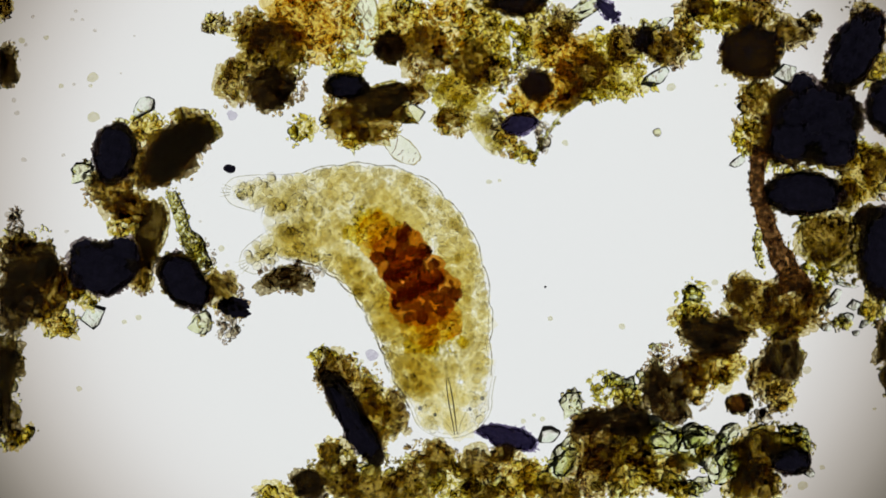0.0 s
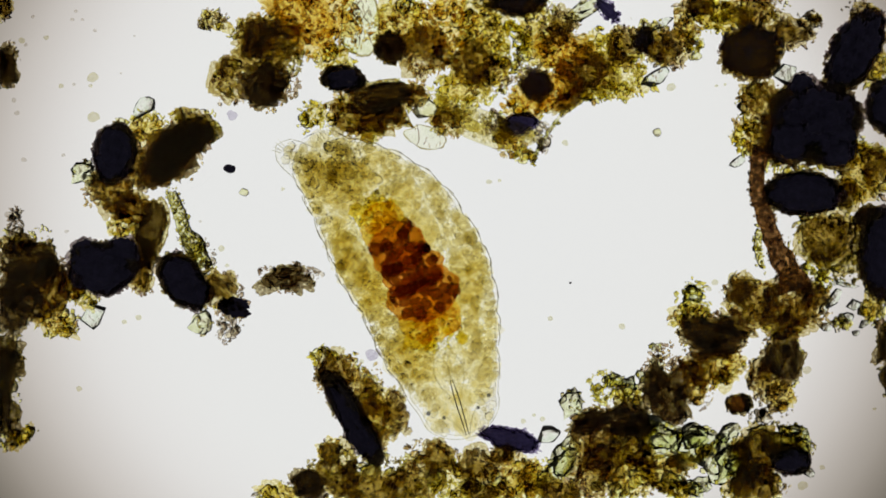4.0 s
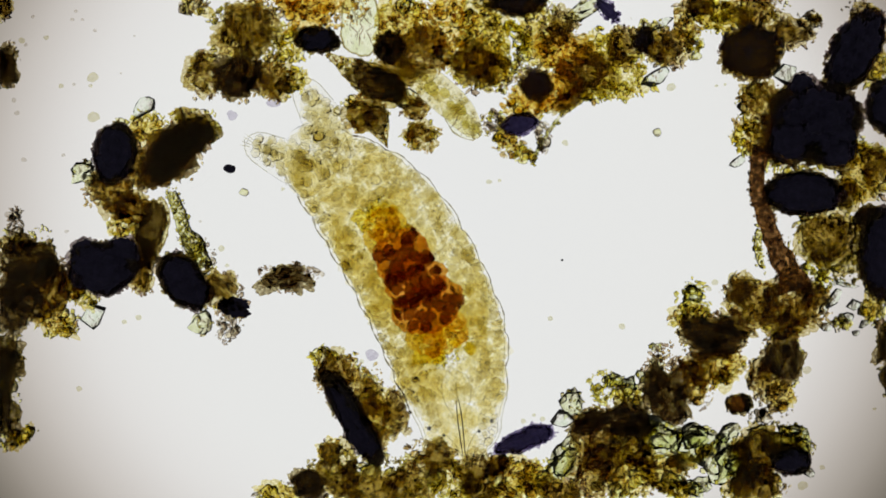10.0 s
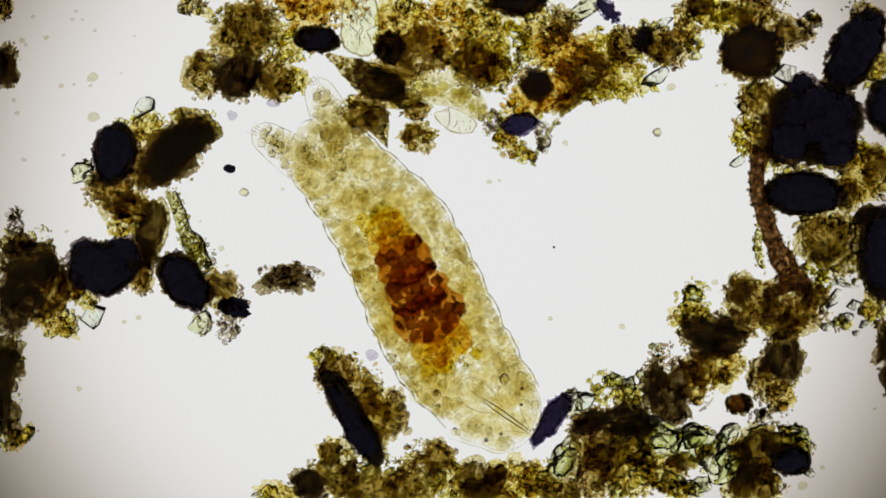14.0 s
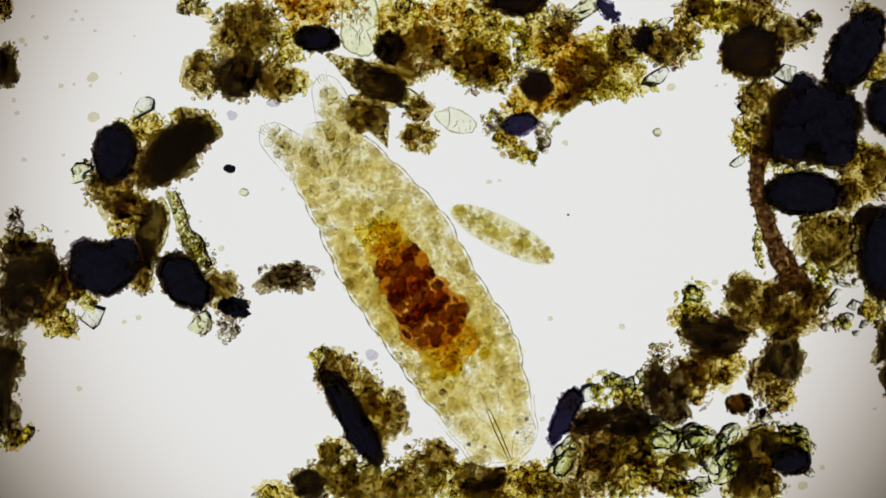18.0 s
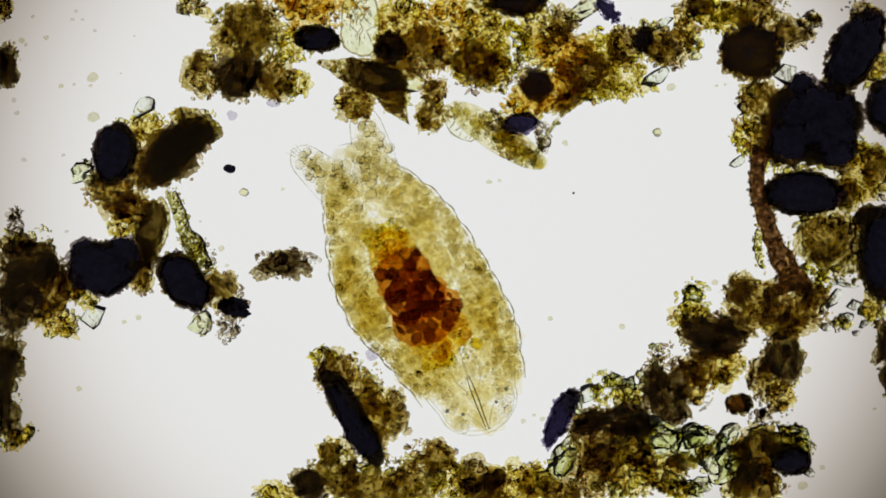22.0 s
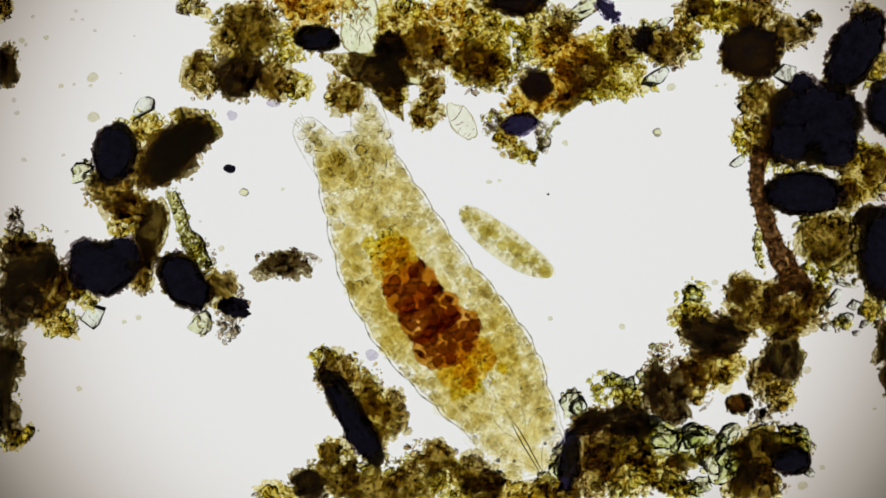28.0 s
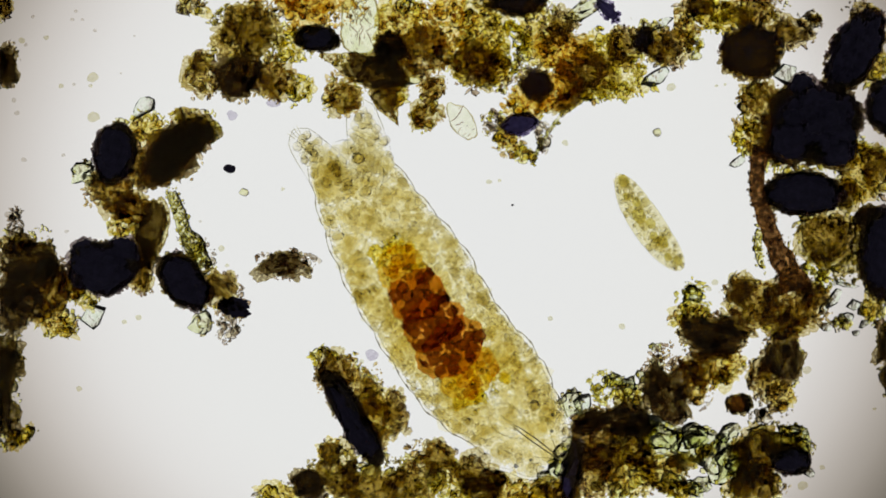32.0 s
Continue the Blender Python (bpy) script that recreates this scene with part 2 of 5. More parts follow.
def build_slide():
    slide = part("glass_slide", box(-1.6, 1.6, -1.2, 1.2, -0.30, 0.0, 0.01), GLASS, None)
    slide.visible_shadow = False
    tagged(slide, "clear glass microscope slide under the water film", "slide", kind="structure")
    lamp = new("condenser_lamp")
    lamp.location = (0, 0, LAMP_Z)
    tagged(lamp, "round white condenser lamp shining up through the slide", "lamp")
    bm = bmesh.new()
    bmesh.ops.create_circle(bm, cap_ends=True, segments=96, radius=1.6)
    part("field_lens", bm, LAMP, lamp, "glowing white field lens, the view's vignette in its colour")
    # added tube, out of view: keeps bent rays dark by blocking the world below
    bm = bmesh.new()
    outer = [(1.62, -0.05), (1.62, 0.10), (1.66, 0.10), (1.66, 5.60), (1.74, 5.60), (1.74, -0.05)]
    rings = [[bm.verts.new((r * math.cos(2 * math.pi * k / 96), r * math.sin(2 * math.pi * k / 96), z)) for r, z in outer] for k in range(96)]
    for k in range(96):
        a, b = rings[k], rings[(k + 1) % 96]
        for j in range(len(outer)):
            bm.faces.new((a[j], b[j], b[(j + 1) % len(outer)], a[(j + 1) % len(outer)]))
    part("light_shield_tube", bm, LIGHT_SHIELD, lamp, "added matt black tube, unseen, shielding the slide's underside from world light")


build_slide()


SEED = [1000]


def next_seed():
    SEED[0] += 1
    return SEED[0]


# ---- the water bear ----
MID_Z = 0.070          # height of its axis over the slide
LENGTH = 660 * UNIT


def half_width(s):
    """Half width of the body at the fraction s from tail to snout, in metres."""
    marks = ((0.0, 52), (0.06, 68), (0.15, 88), (0.28, 104), (0.42, 110), (0.55, 111), (0.68, 107), (0.78, 98), (0.86, 84), (0.93, 66), (1.0, 32))
    for (a, p), (b, q) in zip(marks, marks[1:]):
        if s <= b:
            k = (s - a) / (b - a)
            return UNIT * (p + (q - p) * k)
    return UNIT * 26


HEAD_AT = 0.86         # where the head joins the trunk
HEAD_LAP = 0.05        # how far it reaches back into it
FLANKS = 20            # pieces of trunk along each side
PIECE = 38 * UNIT      # length of one of them, with its laps


def fold(x, side):
    """How far the skin bulges out at x along the flank: a scalloped line of shallow folds."""
    k = x / UNIT
    return UNIT * (5.0 * abs(math.sin(k / 21.0 + side)) ** 0.8 - 3.0 + 2.6 * noise.noise(Vector((k / 26, side * 3.3, 0.5))) + 1.2 * noise.noise(Vector((k / 9, side * 3.3, 9.5))))


def flank_shell(s, side):
    """One side of a piece of the trunk's skin, open towards the body's middle; origin at the flank, x to the head, side: which way is inwards."""
    bm = bmesh.new()
    w0, rings = half_width(s), []
    for i in range(9):
        x = PIECE * (i / 8 - 0.5)
        ring = []
        for j in range(33):
            a = math.radians(-118 + 236 * j / 32)
            out = fold(x + s * 700 * UNIT, side) * max(0.0, math.cos(a)) ** 2
            ring.append(bm.verts.new((x, side * (w0 * (1 - math.cos(a)) - out), 0.62 * w0 * math.sin(a))))
        rings.append(ring)
    for a, b in zip(rings, rings[1:]):
        for j in range(32):
            bm.faces.new((a[j], a[j + 1], b[j + 1], b[j]) if side > 0 else (a[j + 1], a[j], b[j], b[j + 1])).smooth = True
    return bm


def flank_line(s, side, deep):
    """Points along a piece's flank, deep metres under the skin."""
    line = []
    for i in range(13):
        x = PIECE * (i / 12 - 0.5)
        line.append(Vector((x, side * (deep - fold(x + s * 700 * UNIT, side)), 0)))
    return line


def flank_cells(s, side, seed, count, material, small, large, far=1.0, margin=0.65, shapes=None, near=0.0, flat=0.6):
    """Rounded cells under the skin of one piece of flank; near, far: from the skin to the body's middle as fractions of the half width."""
    rnd = random.Random(seed)
    heap = Heap()
    w0 = half_width(s)
    for i in range(max(1, count)):
        r = UNIT * rnd.uniform(small, large)
        deep = max(margin * r + 3.5 * UNIT, w0 * rnd.uniform(near, far))
        c = max(0.0, 1 - deep / w0)
        z = 0.5 * w0 * math.sqrt(max(0.0, 1 - c * c)) * rnd.uniform(-0.9, 0.9)
        heap.add(rnd.choice(shapes or MEDIUM), (31 * UNIT * rnd.uniform(-0.5, 0.5), side * deep, z), (r * rnd.uniform(0.9, 1.35), r, r * flat), (0, 0, rnd.uniform(0, 3)))
    return heap.mesh("cells", material)


def head_barrel(s0, s1):
    """The blunt head, closed at the snout, about its own middle."""
    bm = bmesh.new()
    mid, steps, sides = (s0 + s1) / 2, 16, 56
    rings = []
    for i in range(steps + 1):
        k = math.sin(0.5 * math.pi * i / steps)
        s = s0 + (s1 - s0) * k
        w = max(head_width(s0, s1, k), 0.0015)
        ring = []
        for j in range(sides):
            a = 2 * math.pi * j / sides
            ripple = 1 + 0.02 * noise.noise(Vector(((s * LENGTH) * 28, math.cos(a) * 1.6, math.sin(a) * 1.6)))
            ring.append(bm.verts.new(((s - mid) * LENGTH, w * ripple * math.cos(a), 0.62 * w * ripple * math.sin(a))))
        rings.append(ring)
    for a, b in zip(rings, rings[1:]):
        for j in range(sides):
            bm.faces.new((a[j], a[(j + 1) % sides], b[(j + 1) % sides], b[j])).smooth = True
    bm.faces.new(rings[-1])
    bmesh.ops.recalc_face_normals(bm, faces=bm.faces)
    return bm


def head_width(s0, s1, k):
    if k <= 0.52:
        return half_width(s0 + (s1 - s0) * k) - 2 * UNIT * (1 - k)
    return (half_width(s0 + (s1 - s0) * 0.52) - UNIT) * math.sqrt(max(0.0, 1 - ((k - 0.52) / 0.48) ** 2.1))


def head_line(s0, s1, inset):
    """Points round the head's outline from one side over the snout to the other."""
    mid, sides = (s0 + s1) / 2, []
    for side in (-1, 1):
        line = []
        for i in range(21):
            k = 0.24 + 0.76 * math.sin(0.5 * math.pi * i / 20)
            w = max(0.0, head_width(s0, s1, k) - inset)
            wave = UNIT * (2.2 * noise.noise(Vector((k * 4, side * 3.3, 0.5))) + 1.2 * noise.noise(Vector((k * 11, side * 3.3, 9.5)))) * (1 if w > 10 * UNIT else 0)
            line.append(Vector(((s0 + (s1 - s0) * k - mid) * LENGTH - (inset if k > 0.9 else 0), side * (w + wave), 0)))
        sides.append(line)
    return sides[0] + sides[1][-2::-1]


GUT_SPANS = [(0.27, 0.37), (0.35, 0.45), (0.43, 0.53), (0.51, 0.61), (0.59, 0.69)]
GUT_WIDE = (42, 49, 56, 62, 54)


def build_leg(bear, seed):
    """A stumpy hind leg with its cells and claws; its tip points along +x, with its origin at the tip."""
    pts = [Vector((x * UNIT, 0, 0)) for x in (-125, -100, -78, -56, -38, -22, -9, 0)]
    rad = [k * UNIT for k in (38, 38, 36, 33, 30, 27, 22, 12)]
    leg = part("leg", tube(pts, rad, 24, 0.7, False), SKIN, bear, "pale stumpy hind leg")
    line = [Vector((p.x, -r, 0)) for p, r in zip(pts, rad)][3:] + [Vector((6 * UNIT, 0, 0))] + [Vector((p.x, r, 0)) for p, r in zip(pts, rad)][:2:-1]
    part("skin_edge", tube(line, [0.8 * UNIT] * len(line), 6, 1.0, False), CUTICLE, leg, "thin brownish edge of the clear skin")
    rnd, heap = random.Random(seed), Heap()
    for i in range(60):
        x = rnd.uniform(-120, -16)
        w = 34 if x < -70 else (24 if x < -35 else 13)
        r = UNIT * rnd.uniform(4, 9)
        heap.add(rnd.choice(SMOOTH), (x * UNIT, UNIT * rnd.uniform(-w, w), UNIT * rnd.uniform(-8, 8)), (r, r, r * 0.7), (0, 0, rnd.uniform(0, 3)))
    tagged(part("cell_layer", heap.mesh("leg_cells", CELL), CELL, leg), kind="stuff")
    heap = Heap()
    for i in range(12):
        x = -116 + 7.6 * i
        heap.add(rnd.choice(MEDIUM), (x * UNIT, UNIT * rnd.uniform(-8, 8), 0), (16 * UNIT, (32 - 1.6 * i) * UNIT, 9 * UNIT), (0, 0, 0))
    tagged(part("tissue", heap.mesh("leg_tissue", TISSUE), TISSUE, leg), kind="stuff")
    for y in (-9, -3, 4, 10):
        pts = [Vector((-8 * UNIT, y * 0.7 * UNIT, 0)), Vector((3 * UNIT, y * UNIT, 2 * UNIT)), Vector((10 * UNIT, y * 1.2 * UNIT, -2 * UNIT))]
        part("claw", tube(pts, [0.9 * UNIT, 0.7 * UNIT, 0.2 * UNIT], 6), CUTICLE, leg, "thin clear claw")
    return leg


def build_flank(bear, i, side):
    s = HEAD_AT * (i + 0.5) / FLANKS
    piece = part("flank", flank_shell(s, side), SKIN, bear, "see-through side of one body segment")
    part("skin_edge", tube(flank_line(s, side, 0.0), [0.8 * UNIT] * 13, 6, 1.0, False), CUTICLE, piece, "thin brownish edge of the clear skin")
    if 0.06 < s < 0.82:
        part("inner_skin", tube(flank_line(s, side, 7 * UNIT), [0.55 * UNIT] * 13, 6, 1.0, False), CUTICLE, piece, "thin inner skin layer")
    seed = 400 + 2 * i + (1 if side > 0 else 0)
    wide = half_width(s) / (110 * UNIT)
    rear, pale = s < 0.20, 0.66 < s < 0.80
    tagged(part("cell_layer", flank_cells(s, side, seed, int((14 if rear else 10) * wide), CELL, 3.5, 9.5 if rear else 8, 1.0 if rear else 0.58, 0.8, SMOOTH), CELL, piece), kind="stuff")
    tagged(part("tissue", flank_cells(s, side, seed + 100, int(9 * wide), TISSUE, 5, 12, 0.85 if pale else 1.05, 0.9, CHIPS), TISSUE, piece), kind="stuff")
    tagged(part("edge_tissue", flank_cells(s, side, seed + 200, int(9 * wide), TISSUE, 5, 11, 0.42, 0.85, CHIPS), TISSUE, piece), kind="stuff")
    tagged(part("body_fluid", flank_cells(s, side, seed + 300, int(4 * wide), TISSUE_SOFT, 20, 34, 0.8 if pale else 1.1, 1.0), TISSUE_SOFT, piece), kind="stuff")
    tagged(part("grit", flank_cells(s, side, seed + 500, int(80 * wide), CELL, 1.0, 2.7, 1.1, 1.0), CELL, piece), kind="stuff")
    return piece


def build_head(bear):
    s0, s1 = HEAD_AT - HEAD_LAP, 1.0
    s = (s0 + s1) / 2
    head = part("head", head_barrel(s0, s1), SKIN, bear, "blunt clear head with two stylets")
    for inset, thick in ((0.0, 0.85), (6 * UNIT, 0.5)):
        line = head_line(s0, s1, inset)
        part("skin_edge", tube(line, [thick * UNIT] * len(line), 6, 1.0, False), CUTICLE, head, "thin brownish edge of the clear skin")
    rnd = random.Random(77)
    for name, material, count, small, large in (("cell_layer", CELL, 40, 3.5, 7.5), ("tissue", TISSUE, 30, 7, 16), ("body_fluid", TISSUE_SOFT, 16, 16, 28), ("grit", CELL, 110, 1.0, 2.6)):
        heap = Heap()
        for i in range(count):
            k, r = rnd.uniform(0, 0.86), UNIT * rnd.uniform(small, large)
            w = max(0.0, head_width(s0, s1, k) - 5 * UNIT - r)
            y = rnd.choice((-1, 1)) * w * (rnd.uniform(0.62, 1.0) if name == "cell_layer" else rnd.uniform(0.0, 1.0))
            heap.add(rnd.choice(SMOOTH if name == "cell_layer" else MEDIUM), ((s0 + (s1 - s0) * k - s) * LENGTH, y, UNIT * rnd.uniform(-14, 14)), (r * 1.2, r, r * 0.6), (0, 0, rnd.uniform(0, 3)))
        tagged(part(name, heap.mesh(name, material), material, head), kind="stuff")
    front = (s1 - s) * LENGTH
    for side in (-1, 1):
        pts = [Vector((front - k * UNIT, side * w * UNIT, 8 * UNIT)) for k, w in ((6, 2.2), (34, 3.0), (62, 3.9), (88, 3.4), (106, 1.8))]
        part("stylet", tube(pts, [0.6 * UNIT, 1.1 * UNIT, 1.1 * UNIT, 0.9 * UNIT, 0.5 * UNIT], 6), STYLET, head, "thin dark stylet")
        pts = [Vector((front - k * UNIT, side * w * UNIT, 6 * UNIT)) for k, w in ((4, 3), (22, 10), (36, 19), (46, 27))]
        part("stylet_support", tube(pts, [0.8 * UNIT, 1.2 * UNIT, 1.0 * UNIT, 0.6 * UNIT], 6), CUTICLE, head, "thin pale curved stylet support")
        pts = [Vector((front - k * UNIT, side * w * UNIT, 2 * UNIT)) for k, w in ((78, 10), (100, 22), (124, 27), (146, 20), (156, 4))]
        part("throat_wall", tube(pts, [0.6 * UNIT, 0.9 * UNIT, 0.9 * UNIT, 0.9 * UNIT, 0.6 * UNIT], 6), CUTICLE, head, "thin curved wall of the throat bulb")
        for dx, dy, r in ((61, 55, 3.9), (46, 31, 3.4)):
            part("eye_spot", blob(r * UNIT, r * UNIT, r * UNIT, int(dx + side * dy), 0.2, 0.08, 2), EYE, head, "tiny dark grey eye spot", Matrix.Translation((front - dx * UNIT, side * dy * UNIT, 12 * UNIT)))
    pts = [Vector((front - k * UNIT, 0.6 * UNIT, 4 * UNIT)) for k in (100, 112, 124, 136)]
    part("throat_tube", tube(pts, [1.6 * UNIT, 2.2 * UNIT, 1.8 * UNIT, 1.0 * UNIT], 8), CUTICLE, head, "thin straight throat tube")
    part("pharynx", blob(30 * UNIT, 25 * UNIT, 18 * UNIT, 77, 0.06, 0.02, 3), SKIN, head, "clear round throat bulb", Matrix.Translation((front - 122 * UNIT, 0, 0)))
    return head


def build_tail(bear):
    """The hind end between the legs; origin at its rim, x to the head."""
    tail = part("tail", blob(58 * UNIT, 60 * UNIT, 34 * UNIT, 31, 0.12, 0.03, 4), SKIN, bear, "rounded hind end between the legs", Matrix.Translation((58 * UNIT, 0, 0)))
    rnd = random.Random(78)
    for name, material, count, small, large in (("cell_layer", CELL, 44, 5, 11), ("tissue", TISSUE, 18, 10, 20)):
        heap = Heap()
        for i in range(count):
            a, q, r = rnd.uniform(0, 6.283), 0.86 * math.sqrt(rnd.random()), UNIT * rnd.uniform(small, large)
            heap.add(rnd.choice(SMOOTH), (50 * UNIT * q * math.cos(a), 52 * UNIT * q * math.sin(a), UNIT * rnd.uniform(-16, 16)), (r, r, r * 0.65), (0, 0, rnd.uniform(0, 3)))
        tagged(part(name, heap.mesh(name, material), material, tail), kind="stuff")
    return tail


def build_gut(bear):
    gut = []
    for i, ((s0, s1), wide) in enumerate(zip(GUT_SPANS, GUT_WIDE)):
        half = 0.5 * (s1 - s0) * LENGTH
        first, final = i == 0, i == len(GUT_SPANS) - 1
        sac = part("gut_section", blob(half * 1.3, wide * UNIT, wide * 0.6 * UNIT, 500 + i, 0.25, 0.08, 4), GUT_PALE if first or final else GUT, bear, "orange gut section packed with food")
        rnd = random.Random(520 + i)
        step = 21 * UNIT
        for row in range(-4, 5):
            for col in range(-1, 2):
                y = row * 0.88 * step + rnd.uniform(-0.12, 0.12) * step
                if abs(y) > (wide - 7) * UNIT or ((first or final) and rnd.random() < 0.3):
                    continue
                x = (col + (0.5 if row % 2 else 0.0)) * step + rnd.uniform(-0.15, 0.15) * step
                r = UNIT * rnd.uniform(9.4, 12.4)
                pale = final or (first and rnd.random() < 0.8) or (i == 1 and rnd.random() < 0.35)
                part("food_lump", blob(r, r * rnd.uniform(0.8, 1.1), r * 0.6, next_seed(), 0.55, 0.14, 3), FOOD_PALE if pale else FOOD, sac, "",
                     pose(x, y, UNIT * rnd.uniform(-12, 12), 0, 0, rnd.uniform(0, 180)))
        if not (first or final):
            for side in (-1, 1):
                heap = Heap()
                for j in range(2):
                    r = UNIT * rnd.uniform(4, 7)
                    heap.add(rnd.choice(MEDIUM), (half * rnd.uniform(-0.9, 0.9), side * UNIT * (wide - rnd.uniform(6, 13)), UNIT * rnd.uniform(-8, 8)), (r * 1.5, r * 0.8, r * 0.7), (0, 0, rnd.uniform(-0.3, 0.3)))
                tagged(part("gut_edge", heap.mesh("gut_edge", FOOD), FOOD, sac, "dark brown packed edge of the gut"), kind="stuff")
        else:
            way = -0.6 if first else 0.7
            heap = Heap()
            for j in range(110):
                r = UNIT * rnd.uniform(1.4, 4.2)
                heap.add(rnd.choice(COARSE), (half * (rnd.uniform(-1.2, 1.2) + way), UNIT * rnd.uniform(-0.85, 0.85) * wide, UNIT * rnd.uniform(-14, 14)), (r * 1.2, r, r), (0, 0, rnd.uniform(0, 3)))
            tagged(part("grit", heap.mesh("gut_grit", YELLOW), YELLOW, sac, "yellow granular digested food"), kind="stuff")
            heap = Heap()
            for j in range(22):
                r = UNIT * rnd.uniform(5, 12)
                heap.add(rnd.choice(MEDIUM), (half * (rnd.uniform(-1.0, 1.0) + way), UNIT * rnd.uniform(-0.9, 0.9) * wide, UNIT * rnd.uniform(-10, 10)), (r * 1.2, r, r * 0.7), (0, 0, rnd.uniform(0, 3)))
            tagged(part("gut_juice", heap.mesh("gut_juice", DIGEST), DIGEST, sac, "yellow cloud of digested food"), kind="stuff")
        gut.append((sac, (s0 + s1) / 2))
    return gut


def build_bear():
    bear = new("water_bear")
    tagged(bear, "pale yellow see-through water bear with rust-brown gut, crawling", "animal")
    flanks = [(build_flank(bear, i, side), (i + 0.5) / FLANKS, side) for side in (1, -1) for i in range(FLANKS)]
    return bear, flanks, build_head(bear), build_tail(bear), build_gut(bear), [build_leg(bear, 601), build_leg(bear, 602)]


BEAR, BEAR_FLANKS, BEAR_HEAD, BEAR_TAIL, BEAR_GUT, BEAR_LEGS = build_bear()


# ---- the swimming ciliate ----
def build_ciliate():
    body = new("ciliate")
    tagged(body, "slender pale yellow ciliate with grainy inside, swimming", "animal")
    sections = []
    spans = ((-100, -28, "rear_section"), (-42, 42, "middle_section"), (28, 100, "front_section"))
    for i, (x0, x1, name) in enumerate(spans):
        mid = (x0 + x1) / 2
        pts, rad = [], []
        for k in range(13):
            x = x0 + (x1 - x0) * k / 12
            w = 29 * math.sqrt(max(0.0, 1 - abs(x / 101) ** 2.2))
            lap = 1 - 0.12 * (((x - mid) / (0.5 * (x1 - x0))) ** 6 if abs(x) < 60 else 0)
            pts.append(Vector(((x - mid) * UNIT, 0, 0)))
            rad.append(max(1.0, w * lap) * UNIT)
        sec = part(name, tube(pts, rad, 28, 0.75), CILIATE, body)
        rnd, heap = random.Random(700 + i), Heap()
        for j in range(110):
            x = rnd.uniform(x0 + 4, x1 - 4)
            w = 24 * math.sqrt(max(0.0, 1 - abs(x / 101) ** 2.2))
            r = UNIT * rnd.choice((1.2, 1.5, 2, 2.5, 3.2))
            heap.add(rnd.choice(MEDIUM), ((x - mid) * UNIT, UNIT * rnd.uniform(-w, w), UNIT * rnd.uniform(-8, 8)), (r * 1.3, r, r * 0.8), (0, 0, rnd.uniform(0, 3)))
        tagged(part("food", heap.mesh("food", CELL), CELL, sec), kind="stuff")
        heap = Heap()
        for j in range(9):
            x = rnd.uniform(x0 + 8, x1 - 8)
            w = 14 * math.sqrt(max(0.0, 1 - abs(x / 101) ** 2.2))
            r = UNIT * rnd.uniform(6, 11)
            heap.add(rnd.choice(MEDIUM), ((x - mid) * UNIT, UNIT * rnd.uniform(-w, w), 0), (r * 1.6, r, r * 0.6), (0, 0, rnd.uniform(-0.5, 0.5)))
        tagged(part("tissue", heap.mesh("ciliate_tissue", TISSUE), TISSUE, sec), kind="stuff")
        for x, y, r in ((-22, 3, 9), (4, -5, 6), (20, 4, 7)) if i != 1 else ((-20, -4, 11), (2, 5, 8), (24, -2, 7)):
            part("food_vacuole", blob(r * 1.3 * UNIT, r * UNIT, r * 0.8 * UNIT, next_seed(), 0.3, 0.06, 3), VACUOLE, sec, "yellow-green food vacuole", Matrix.Translation((x * UNIT, y * UNIT, 0)))
        sections.append((sec, mid))
    return body, sections


SWIMMER, SWIMMER_SECTIONS = build_ciliate()


